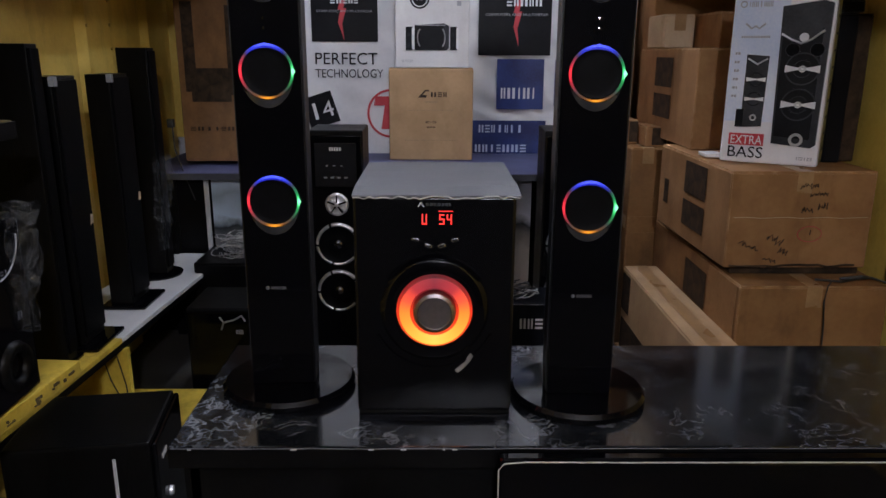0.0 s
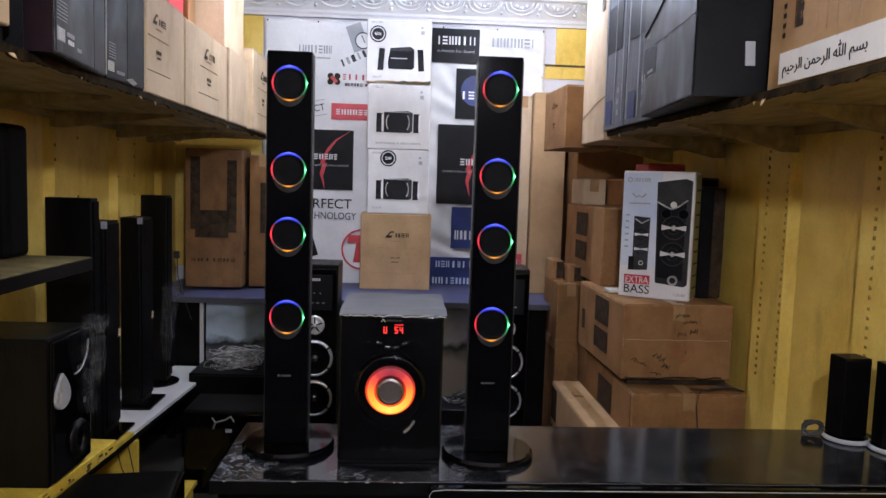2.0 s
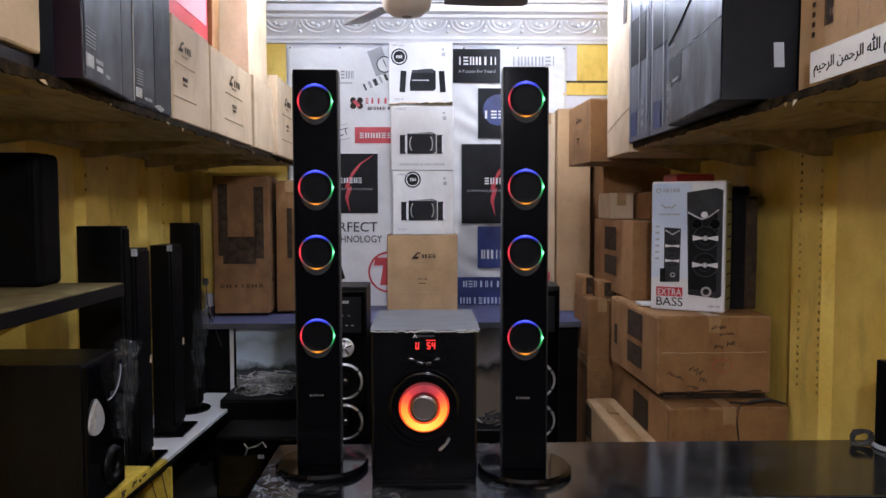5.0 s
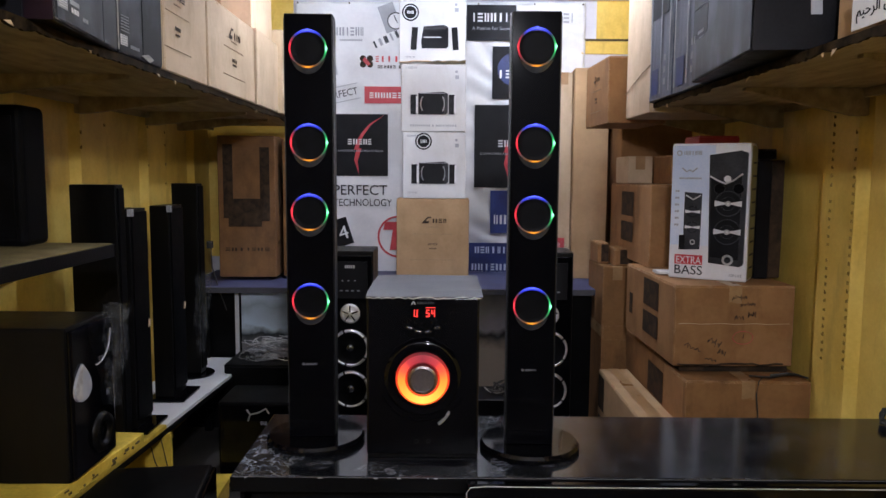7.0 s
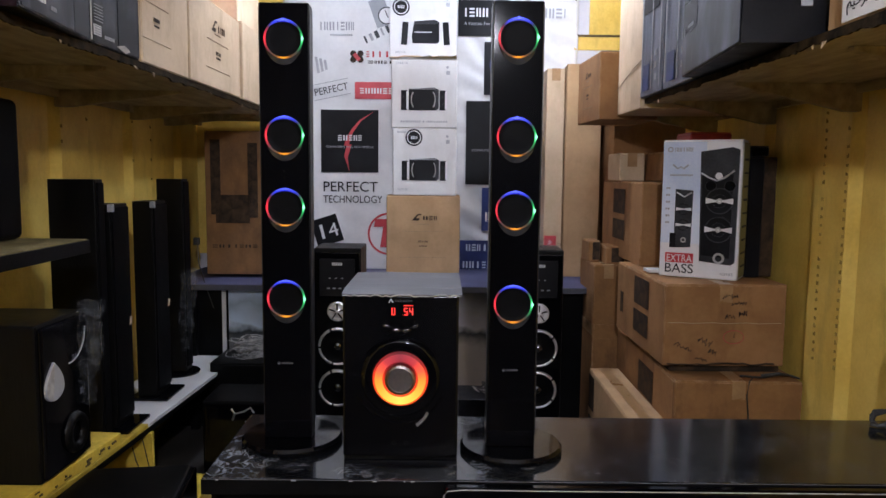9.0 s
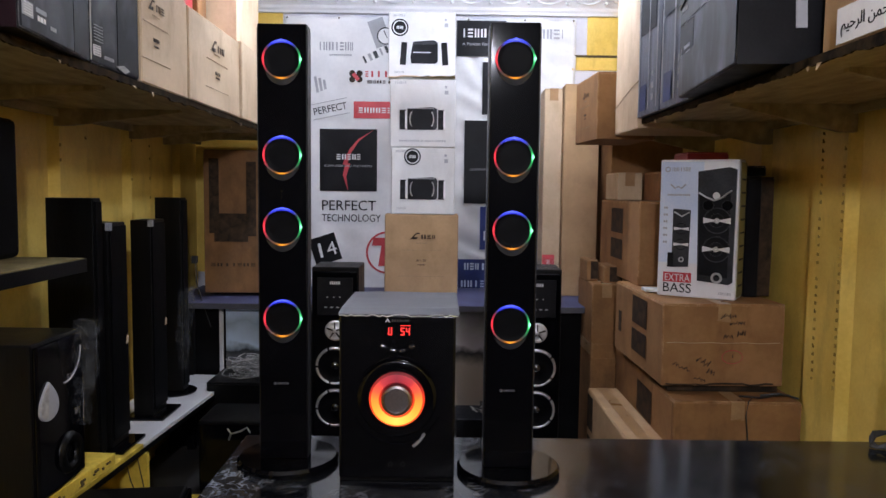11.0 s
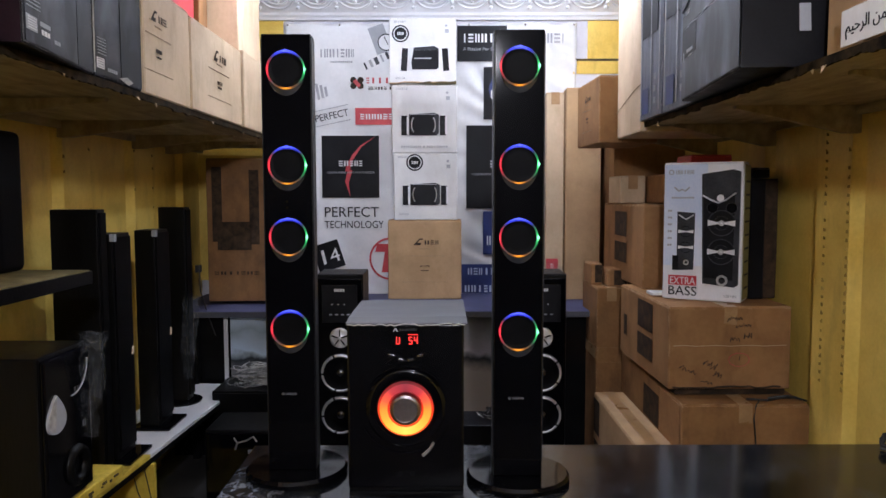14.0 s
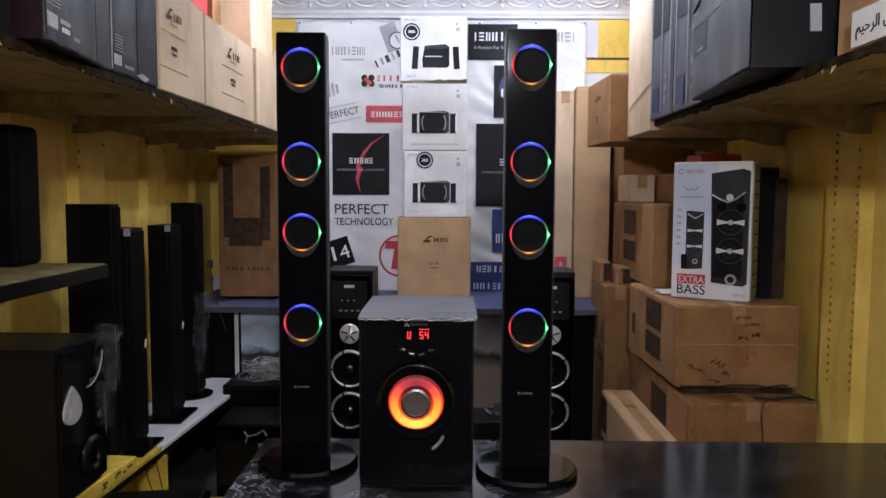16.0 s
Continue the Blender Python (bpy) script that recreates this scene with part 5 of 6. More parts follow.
# Box added to darken the strip of wall beside the stack.
c = carton("added dark brown box between the black carton and the wall", 1.405, 1.462, 1.49, 1.78, 1.006, 1.50, PRINT_DARK, tape=None)
c = carton("flat red carton on top of a black carton", 1.14, 1.315, 1.61, 1.795, 1.53, 1.605, RED_BOX, tape=None)
c = carton("dark open tray at the top of the stack", 1.345, 1.42, 1.48, 1.65, 1.502, 1.545, BLACK_BOX, tape=None)
wire = thing("loose_wire", "loose thin black wire drooping over a brown carton", "wire", (1.30, 1.16, 0.655))
part("strand", tube([(-0.06, 0.06, 0.004), (0.0, 0.01, 0.012), (0.06, 0.03, 0.016), (0.12, 0.05, 0.012), (0.15, 0.02, 0.006)], 0.004, 6), CABLE, wire)
part("strand", tube([(-0.02, 0.03, 0.01), (-0.05, -0.005, 0.0), (-0.062, -0.016, -0.05), (-0.055, -0.018, -0.12), (-0.05, -0.018, -0.2)], 0.0025, 6), CABLE, wire)
part("strand", tube([(0.02, 0.06, 0.006), (0.08, 0.04, 0.02), (0.13, 0.06, 0.008)], 0.005, 6), CABLE, wire)
paper = thing("paper_scrap", "white paper scrap under the speaker carton", "paper", (0.985, 1.60, 1.010))
part("sheet", box(-0.02, 0.05, -0.05, 0.03, 0, 0.014, 0.003, warp=0.005, cuts=2), WHITE_BOX, paper)

# white carton with printed tower speaker
xb = carton("white and pale-blue speaker carton printed with a black tower speaker", 1.012, 1.320, 1.42, 1.56, 1.006, 1.565, WHITE_VIVID, rz=-31, tape=None, name="speaker_carton", warp=0.002)
patch(xb, "-y", 0.01, 0.56, 0.25, 0.985, PALE_BLUE, "print", 0.003)
patch(xb, "+x", 0.03, 0.97, 0.02, 0.98, OLIVE, "side_print", 0.003, "olive printed side")
for i in range(9):
    line(xb, "+x", 0.5, 0.1 + i * 0.095, 0.1, 0.008, 3, BLACK_PRINT, 70 + i, "small_print", 0.005)
part("picture", outline([(-0.07, -0.2), (0.04, -0.208), (0.042, 0.15), (0.03, 0.13), (0.0, 0.10), (-0.02, 0.096), (-0.045, 0.108), (-0.076, 0.13)], 0, 0.0008), BLACK_PRINT, xb, m=face(xb, "-y", 0.765, 0.53, 0.0062))
part("picture", outline([(-0.075, -0.225), (0.045, -0.235), (0.06, -0.225), (0.062, 0.222), (0.035, 0.232), (-0.085, 0.215)], 0, 0.001), DARK_PRINT, xb, "printed black tower speaker", m=face(xb, "-y", 0.765, 0.53, 0.005))
part("picture", outline([(0.047, -0.232), (0.062, -0.222), (0.064, 0.222), (0.05, 0.228)], 0, 0.001), GREY_PRINT, xb, m=face(xb, "-y", 0.765, 0.53, 0.0042))
part("picture", tube([(-0.08, 0.13, 0), (-0.05, 0.112, 0), (-0.02, 0.10, 0), (0.01, 0.112, 0), (0.045, 0.14, 0)], 0.004, 5), SILVER, xb, m=face(xb, "-y", 0.765, 0.53, 0.0062))
for s_ in (0.63, 0.865):
    part("picture", lathe([(0.0, 0.001), (0.02, 0.001), (0.021, 0)], 24), BLACK_CONE, xb, m=face(xb, "-y", s_, 0.672, 0.0072))
    part("picture", lathe([(0.02, 0.0), (0.02, 0.001), (0.022, 0.001), (0.022, 0)], 24), DARK_PRINT, xb, m=face(xb, "-y", s_, 0.672, 0.0072))
part("picture", lathe([(0.0, 0.001), (0.014, 0.001), (0.014, 0)], 20), WHITE_PRINT, xb, m=face(xb, "-y", 0.725, 0.742, 0.0055))
for t in (0.565, 0.36):
    part("picture", lathe([(0.030, 0.0), (0.030, 0.001), (0.05, 0.001), (0.05, 0)], 28), BLACK_PRINT, xb, m=face(xb, "-y", 0.745, t, 0.0072))
    part("picture", lathe([(0.048, 0.0), (0.048, 0.001), (0.0525, 0.001), (0.0525, 0)], 32), DARK_PRINT, xb, m=face(xb, "-y", 0.745, t, 0.0076))
    part("picture", lathe([(0.026, 0.0), (0.026, 0.001), (0.028, 0.001), (0.028, 0)], 28), DARK_PRINT, xb, m=face(xb, "-y", 0.745, t, 0.0086))
    part("picture", outline([(-0.052, -0.012), (-0.015, -0.004), (0.015, -0.004), (0.052, -0.012), (0.052, 0.012), (0.015, 0.004), (-0.015, 0.004), (-0.052, 0.012)], 0, 0.001), WHITE_PRINT, xb, m=face(xb, "-y", 0.745, t, 0.0092))
    part("picture", lathe([(0.005, 0.0), (0.005, 0.001), (0.011, 0.001), (0.011, 0)], 20), SILVER, xb, m=face(xb, "-y", 0.745, t, 0.0102))
part("picture", lathe([(0.013, 0.0), (0.013, 0.001), (0.022, 0.001), (0.022, 0)], 24), SILVER, xb, m=face(xb, "-y", 0.765, 0.155, 0.0074))
part("picture", outline([(-0.035, -0.12), (0.032, -0.115), (0.035, 0.115), (-0.035, 0.12)], 0, 0.001), DARK_PRINT, xb, "printed small speaker", m=face(xb, "-y", 0.30, 0.43, 0.005))
part("picture", plate(0.024, 0.06), BLACK_PRINT, xb, m=face(xb, "-y", 0.17, 0.27, 0.005))
for t in (0.50, 0.385):
    part("picture", outline([(-0.03, -0.007), (0, -0.002), (0.03, -0.007), (0.03, 0.007), (0, 0.002), (-0.03, 0.007)], 0, 0.001), WHITE_PRINT, xb, m=face(xb, "-y", 0.30, t, 0.0064))
    part("picture", lathe([(0.020, 0), (0.020, 0.001), (0.023, 0.001), (0.023, 0)], 24), BLACK_PRINT, xb, m=face(xb, "-y", 0.30, t, 0.0062))
part("picture", tube([(-0.03, 0.012, 0), (0, -0.006, 0), (0.03, 0.012, 0)], 0.003, 5), SILVER, xb, m=face(xb, "-y", 0.30, 0.60, 0.0062))
part("picture", lathe([(0.006, 0.0), (0.006, 0.001), (0.011, 0.001), (0.011, 0)], 18), SILVER, xb, m=face(xb, "-y", 0.31, 0.275, 0.0064))
part("picture", tube([(-0.03, 0.012, 0), (-0.012, -0.004, 0), (0, 0.004, 0), (0.012, -0.004, 0), (0.03, 0.012, 0)], 0.003, 5), GREY_PRINT, xb, m=face(xb, "-y", 0.24, 0.80, 0.006))
line(xb, "-y", 0.27, 0.93, 0.075, 0.02, 7, GREY_PRINT, 80, up=0.005)
part("mark", lathe([(0.007, 0), (0.007, 0.001), (0.011, 0.001), (0.011, 0)], 18), GREY_PRINT, xb, m=face(xb, "-y", 0.10, 0.93, 0.005))
line(xb, "-y", 0.25, 0.745, 0.09, 0.007, 12, GREY_PRINT, 81, up=0.005)
for i in range(6):
    line(xb, "-y", 0.09, 0.65 - i * 0.05, 0.018, 0.008, 2, GREY_PRINT, 82 + i, "small_print", 0.005)
part("red_block", plate(0.112, 0.040), RED_PRINT, xb, m=face(xb, "-y", 0.265, 0.143, 0.005))
words("lettering", "EXTRA", 0.042, WHITE_PRINT, xb, face(xb, "-y", 0.265, 0.138, 0.0065), width=0.1)
words("lettering", "BASS", 0.054, BLACK_PRINT, xb, face(xb, "-y", 0.265, 0.062, 0.005), width=0.112, label="heavy black capitals")
line(xb, "-y", 0.87, 0.045, 0.05, 0.012, 6, GREY_PRINT, 90, up=0.005)

# ---- upper shelves ----
SH = 1.745


def upper_shelf(label, x0, x1, y0, y1, edge, brackets, deep):
    s = thing("wall_shelf", label, "shelf", ((x0 + x1) / 2, (y0 + y1) / 2, SH - 0.018))
    w, d = (x1 - x0) / 2, (y1 - y0) / 2
    part("board", box(-w, w, -d, d, 0, 0.018, 0.002, warp=0.002, cuts=6), PLY, s, "raw plywood board")
    ex = -w if edge < 0 else w
    rg = random.Random(6)
    n_, low = int(d * 2 / 0.012), []
    for i in range(n_ + 1):
        u = noise.noise(Vector((i * 0.13, w, 2))) + 0.6 * noise.noise(Vector((i * 0.7, w, 8)))
        low.append((-d + 2 * d * i / n_, -0.003 - 0.010 * max(-0.3, u) - rg.uniform(0, 0.003)))
    bm = outline([(-d, 0.0175)] + low + [(d, 0.0175)], -0.0035, 0.0035, m=facing((ex, 0, 0), Y, Z))
    part("front_edge", bm, PLY_EDGE, s, "dark ragged front edge")
    q = 1 if edge < 0 else -1
    for yy in brackets:
        pts = [(q * -w + q * 0.10, 0.0), (q * w, 0.0), (q * w, -deep), (q * w - q * 0.05, -deep), (q * -w + q * 0.10, -0.010)]
        bm = outline(pts, -0.014, 0.014, 0.0015, m=facing((0, yy - (y0 + y1) / 2, 0), X, Z))
        part("bracket", bm, PLY, s, "wooden bracket")
    part("cleat", box(min(q * w, q * w - q * 0.022), max(q * w, q * w - q * 0.022), -d, d, -0.03, -0.001, 0.002), PLY, s, "wall cleat")
    for i in range(7):
        yy = rg.uniform(-0.1, 1.9) - (y0 + y1) / 2
        k = rg.uniform(0.008, 0.02)
        bm = outline([(0, 0), (k, -0.2 * k), (0.8 * k, -0.9 * k), (0.3 * k, -0.5 * k)], 0, 0.0012, m=facing((ex + 0.005 * edge, yy, -0.002), Y, Z) @ pose(0, 0, 0, rg.uniform(-30, 30), 0, rg.uniform(-40, 20)))
        part("splinter", bm, CARD_PALE, s, "torn pale splinter")
    return s


upper_shelf("long raw plywood shelf on wooden brackets, loaded with cartons", -1.417, -0.825, -1.6, 3.05, 1, (-1.3, -0.62, 0.05, 0.71, 1.37, 2.06, 2.49), 0.065)
upper_shelf("long raw plywood shelf on wooden brackets, loaded with cartons", 0.95, 1.467, -1.6, 2.60, -1, (-1.1, -0.43, 0.24, 0.93, 1.55, 2.2), 0.09)

# left shelf, near to far
c = carton("pale brown carton on top of black cartons", -1.38, -0.82, -0.64, -0.085, SH + 0.036, SH + 0.52, CARD_PALE, rz=0)
c = carton("flat black carton under a pale brown carton", -1.39, -0.835, -0.66, -0.085, SH, SH + 0.034, BLACK_PRINT, tape=None, flaps=False)
c = carton("black glossy carton with printed labels on the shelf", -1.370, -0.792, -0.0405, 0.3725, SH, 2.45, BLACK_BOX, tape=None, group="black cartons on the shelf", warp=0.003, rz=6.8)
patch(c, "-y", 0.90, 1.0, 0.0, 1.0, surface("maroon_print", (0.006, 0.002, 0.004), (0.014, 0.004, 0.007), 6, 0.4, spec=0.15))
# Pale smoky reflections are painted into the print, weaker in the dim copy.
SHEEN = sheen_print("painted_sheen_print", (0.13, 0.142, 0.17), 5.0, 0.42, 0.75)
SHEEN_DIM = sheen_print("dim_painted_sheen", (0.06, 0.066, 0.082), 6.0, 0.48, 0.8)
# Unlit near face, darkened with a plain black plate.
patch(c, "-y", 0.0, 0.895, 0.0, 1.0, BLACK_PRINT, "print", 0.0035)
patch(c, "+x", 0.03, 0.72, 0.01, 0.99, SHEEN, "print", 0.0015)
patch(c, "+x", 0.73, 0.965, 0.01, 0.99, SHEEN_DIM, "print", 0.0015)
patch(c, "+x", 0.035, 0.165, 0.045, 0.089, GREY_PRINT, "bar_label")
for i in range(5):
    line(c, "+x", 0.10, 0.052 + 0.0075 * i, 0.042, 0.0022, 9, WHITE_PRINT, 90 + i, "bar_code", 0.0045)
patch(c, "+x", 0.20, 0.33, 0.072, 0.086, GREY_PRINT, "label")
line(c, "+x", 0.27, 0.055, 0.045, 0.011, 3, WHITE_PRINT, 102)
line(c, "+x", 0.42, 0.045, 0.035, 0.009, 3, GREY_PRINT, 103)
for i in range(6):
    line(c, "+x", 0.125, 0.115 + 0.0115 * i, 0.07, 0.0022, 11, GREY_PRINT, 104 + i, "small_print")
c2 = carton("black glossy carton with a scuffed pale corner on the shelf", -1.40, -0.820, 0.412, 0.715, SH, 2.50, BLACK_BOX, tape=None, group="black cartons on the shelf", warp=0.003)
patch(c2, "+x", 0.02, 0.5, 0.01, 0.99, SHEEN, "print", 0.0015)
patch(c2, "+x", 0.52, 0.98, 0.01, 0.99, SHEEN_DIM, "print", 0.0015)
patch(c2, "+x", 0.03, 0.17, 0.032, 0.068, WHITE_PRINT, "bar_label")
for i in range(4):
    line(c2, "+x", 0.10, 0.037 + 0.0085 * i, 0.036, 0.0022, 8, GREY_PRINT, 95 + i, "bar_code", 0.0045)
line(c2, "+x", 0.33, 0.036, 0.06, 0.009, 5, GREY_PRINT, 112)
for i in range(6):
    line(c2, "+x", 0.13, 0.083 + 0.0105 * i, 0.05, 0.0022, 9, GREY_PRINT, 114 + i, "small_print")
part("scuff", outline([(-0.04, 0), (0.02, -0.012), (0.05, 0.0), (0.01, 0.01)], 0, 0.001), WORN_EDGE, c2, "torn pale edge", m=face(c2, "+x", 0.6, 0.02))
part("scuff", tube([(0, 0.0, 0.01), (0.001, 0.0, 0.3), (-0.001, 0.0, 0.74)], 0.0022, 5), WORN_EDGE, c2, "scuffed pale edge", m=pose(c2["size"][0] / 2, -c2["size"][1] / 2 + 0.003, 0))
f1 = carton("pale brown speaker carton with printed maker's mark on the shelf", -1.30, -0.818, 0.735, 1.138, SH, 2.085, CARD_PALE, group="marked cartons on the shelf")
maker_print(f1, "+x", 120, PRINT_DARK, 0.27, 1.35)
f2 = carton("pale brown speaker carton with printed maker's mark on the shelf", -1.30, -0.815, 1.145, 1.80, SH, 2.075, CARD_PALE, group="marked cartons on the shelf")
maker_print(f2, "+x", 130, PRINT_DARK, size=1.8)
f3 = carton("pale brown carton set back at the end of the shelf", -1.05, -0.815, 1.85, 2.28, SH, 2.09, CARD_PALE)
f4 = carton("pale brown speaker carton overhanging the shelf's end", -1.10, -0.79, 2.27, 2.80, SH - 0.005, 2.165, CARD_PALE)
maker_print(f4, "+x", 140, PRINT_DARK, size=1.5)
maker_print(f4, "-y", 146, INK)
c = carton("red carton stacked on pale cartons near the ceiling", -1.38, -0.99, 0.98, 1.72, 2.087, 2.62, RED_BOX, tape=None)
patch(c, "+x", 0.05, 0.3, 0.2, 0.35, WHITE_PRINT)
patch(c, "+x", 0.4, 0.95, 0.35, 0.95, surface("pink_print", (0.62, 0.2, 0.24), (0.7, 0.3, 0.33), 4, 0.35), "print")
c = carton("narrow grey-brown carton standing between red and pale cartons", -1.38, -0.97, 1.73, 1.84, 2.088, 2.64, CARD_DARK)
c = carton("large cream carton near the ceiling at the shelf's end", -1.38, -0.84, 1.86, 2.26, 2.092, 2.66, CARD_PALE, tape=None)

# right shelf, near to far
c = carton("brown carton with a white calligraphy strip along its foot", 0.997, 1.45, -0.62, 0.252, SH, 2.30, CARD_MID, rz=0, warp=0.003)
line(c, "-x", 0.17, 0.36, 0.04, 0.11, 9, INK, 150, "bar_code")
for i in range(5):
    patch(c, "-x", 0.26 + 0.05 * i, 0.263 + 0.05 * i, 0.22, 0.62 + 0.06 * (i % 3), TAPE, "small_print")
for i in range(4):
    part("symbol", plate(0.012, 0.012), INK, c, m=face(c, "-x", 0.09, 0.26 + 0.045 * i))
st = thing("calligraphy_strip", "white paper strip with black calligraphic script along the shelf edge", "sign", (0.968, -0.245, SH + 0.012))
part("paper", box(-0.004, -0.002, -0.375, 0.375, 0.0, 0.078), WHITE_BOX, st)
SCRIPT = "\uFE91\uFEB4\uFEE2 \uFDF2 \uFE8D\uFEDF\uFEAE\uFEA3\uFEE4\uFEE6 \uFE8D\uFEDF\uFEAE\uFEA3\uFEF4\uFEE2"[::-1]
words("lettering", SCRIPT, 0.036, BLACK_PRINT, st, facing((-0.0042, 0.185, 0.038), -Y, Z), width=0.34, label="black calligraphic script")
k1 = carton("scuffed black glossy carton hanging over the shelf edge", 0.8525, 1.4025, 0.290, 0.946, SH + 0.002, 2.42, BLACK_BOX, tape=None, rz=-5.95, warp=0.003, group="black cartons on the shelf")
patch(k1, "-x", 0.01, 0.99, 0.008, 0.335, SHEEN, "print", 0.0015)
# Plain black plate stands for the unlit near face.
patch(k1, "-y", 0.0, 1.0, 0.0, 1.0, BLACK_PRINT, "print", 0.0035)
patch(k1, "-x", 0.01, 0.99, 0.345, 0.99, SHEEN, "print", 0.0015)
part("crease", tube([(-0.30, -0.006, 0), (-0.2, 0.004, 0), (-0.12, -0.003, 0), (-0.02, 0.005, 0), (0.06, -0.004, 0), (0.16, 0.003, 0), (0.30, -0.002, 0)], 0.0014, 5), GREY_PRINT, k1, "pale crease", m=face(k1, "-x", 0.5, 0.34, 0.002))
patch(k1, "-x", 0.02, 0.30, 0.20, 0.335, BLACK_PRINT, "print", 0.0024)
part("flap", outline([(-0.33, -0.02), (-0.18, 0.015), (0.02, 0.075), (0.12, 0.12), (0.12, 0.36), (-0.33, 0.36)], 0, 0.004), BLACK_PRINT, k1, "folded black flap", m=face(k1, "-x", 0.52, 0.455, 0.003))
line(k1, "-x", 0.10, 0.41, 0.09, 0.017, 6, GREY_PRINT, 161)
line(k1, "-x", 0.18, 0.222, 0.08, 0.010, 9, GREY_PRINT, 162, up=0.0036)
line(k1, "-x", 0.20, 0.195, 0.06, 0.004, 9, GREY_PRINT, 163, up=0.0036)
part("mark", plate(0.006, 0.028), GREY_PRINT, k1, m=face(k1, "-x", 0.06, 0.205, 0.0036))
part("tape_scrap", box(-0.142, -0.116, -0.337, -0.333, 0.085, 0.150, warp=0.008, cuts=3), GREY_PRINT, k1, "loose pale tape")
for y0, y1, h in ((0.985, 1.31, 2.5), (1.315, 1.63, 2.48)):
    k2 = carton("blue-black glossy carton with pale printed stripes", 0.925, 1.42, y0, y1, SH, h, NAVY_BOX, tape=None, group="striped cartons on the shelf", warp=0.004)
    for s in (0.06, 0.5, 0.86):
        patch(k2, "-x", s, s + 0.035, 0.03, 0.98, GREY_PRINT, "stripe", 0.003)
    patch(k2, "-x", 0.15, 0.42, 0.03, 0.17, BLUE_PRINT, "print", 0.003)
    patch(k2, "-x", 0.12, 0.80, 0.45, 0.72, BLACK_PRINT, "print", 0.0025)
    line(k2, "-x", 0.7, 0.15, 0.03, 0.14, 2, GREY_PRINT, 170, "small_print")
c = carton("tall cream carton with a cut hand slot, near the ceiling", 0.93, 1.42, 1.635, 2.05, SH - 0.04, 2.64, CARD_PALE, rz=0, tape=None)
patch(c, "-x", 0.72, 0.86, 0.64, 0.76, PRINT_DARK, "hand_slot")
part("crease", tube([(-0.22, 0.10, 0), (-0.05, 0.135, 0), (0.1, 0.165, 0), (0.22, 0.18, 0)], 0.002, 4), INK_PALE, c, m=face(c, "-x", 0.5, 0.02, 0.004))
c = carton("pale brown carton overhanging the end of the shelf", 0.83, 1.12, 2.06, 2.50, 1.688, 2.01, CARD, rz=3)
maker_print(c, "-x", 180, INK)

# ---- left side: small shelf, black cabinets, lower shelves ----
s = thing("wall_shelf", "short black-edged wall shelf with a dusty top", "shelf", (-1.19, 0.0, 1.185))
part("board", box(-0.225, 0.225, -1.1, 0.65, 0, 0.03, 0.003), DUSTY, s, "dusty dark top")
part("front_edge", box(0.225, 0.230, -1.1, 0.65, -0.012, 0.027, 0.002), BLACK_LAM, s, "dark chipped edge")
part("end_edge", box(-0.225, 0.230, 0.65, 0.655, -0.012, 0.027, 0.002), BLACK_LAM, s)
part("bracket", outline([(-0.225, 0), (0.15, 0), (-0.225, -0.2)], -0.012, 0.012, m=facing((0, 0.45, 0), X, Z)), YELLOW, s)
m_ = thing("monitor_cabinet", "black rounded speaker cabinet standing on the short shelf", "speaker", (-1.300, 0.53, 1.216))
part("cabinet", box(-0.16, 0.16, -0.03, 0.10, 0, 0.402, 0.024, 5), BLACK_CONE, m_)
part("grille", box(-0.135, 0.135, -0.034, -0.03, 0.025, 0.37, 0.002), BLACK_CONE, m_, "black cloth grille")

ls = thing("low_shelf", "yellow-painted low shelf board with a chipped edge", "shelf", (-1.228, 0.025, 0.565), -5.0)
part("board", box(-0.19, 0.26, -1.1, 0.70, 0, 0.035, 0.003, warp=0.003, cuts=5), YELLOW_WORN, ls, "scuffed yellow board")
rr = random.Random(8)
bm = bmesh.new()
for i in range(46):
    y, z = rr.uniform(-0.4, 0.68), rr.uniform(0.0, 0.024)
    box(0.256, 0.2625, y, y + rr.uniform(0.004, 0.024), z, z + rr.uniform(0.003, 0.008), bm=bm, warp=0.003)
tagged(part("chips", bm, GRIME, ls, "dark chips"), kind="stuff")
for yy in (-0.7, 0.1):
    part("bracket", outline([(-0.17, 0), (0.14, 0), (-0.17, -0.16)], -0.01, 0.01, m=facing((0, yy, 0), X, Z)), YELLOW_WORN, ls)

sb = thing("subwoofer", "black subwoofer cabinet with a pale teardrop driver and round port", "subwoofer", (-1.12, 0.43, 0.602))
part("cabinet", box(-0.20, 0.178, -0.125, 0.125, 0, 0.42, 0.006), BLACK_VINYL, sb)
part("front_panel", box(0.178, 0.192, -0.12, 0.12, 0.01, 0.412, 0.006), BLACK_GLOSS, sb)
FX = facing((0.192, 0, 0), Y, Z)
drop = [(0.060 * math.sin(a) * math.sin(a / 2), 0.051 * math.cos(a)) for a in [2 * math.pi * i / 32 for i in range(32)]]
part("teardrop", outline(drop, 0, 0.006, m=FX @ Matrix.Translation((-0.074, 0.263, 0))), GREY_PRINT, sb, "pale teardrop driver")
# A second tone on one half paints the teardrop's light gradient.
part("teardrop_facet", outline([(x * 0.92, y * 0.95 + 0.002) for x, y in drop[17:] + drop[:1]], 0.006, 0.0072, m=FX @ Matrix.Translation((-0.074, 0.263, 0))), WORN_EDGE, sb, "half of the teardrop with its shading painted in")
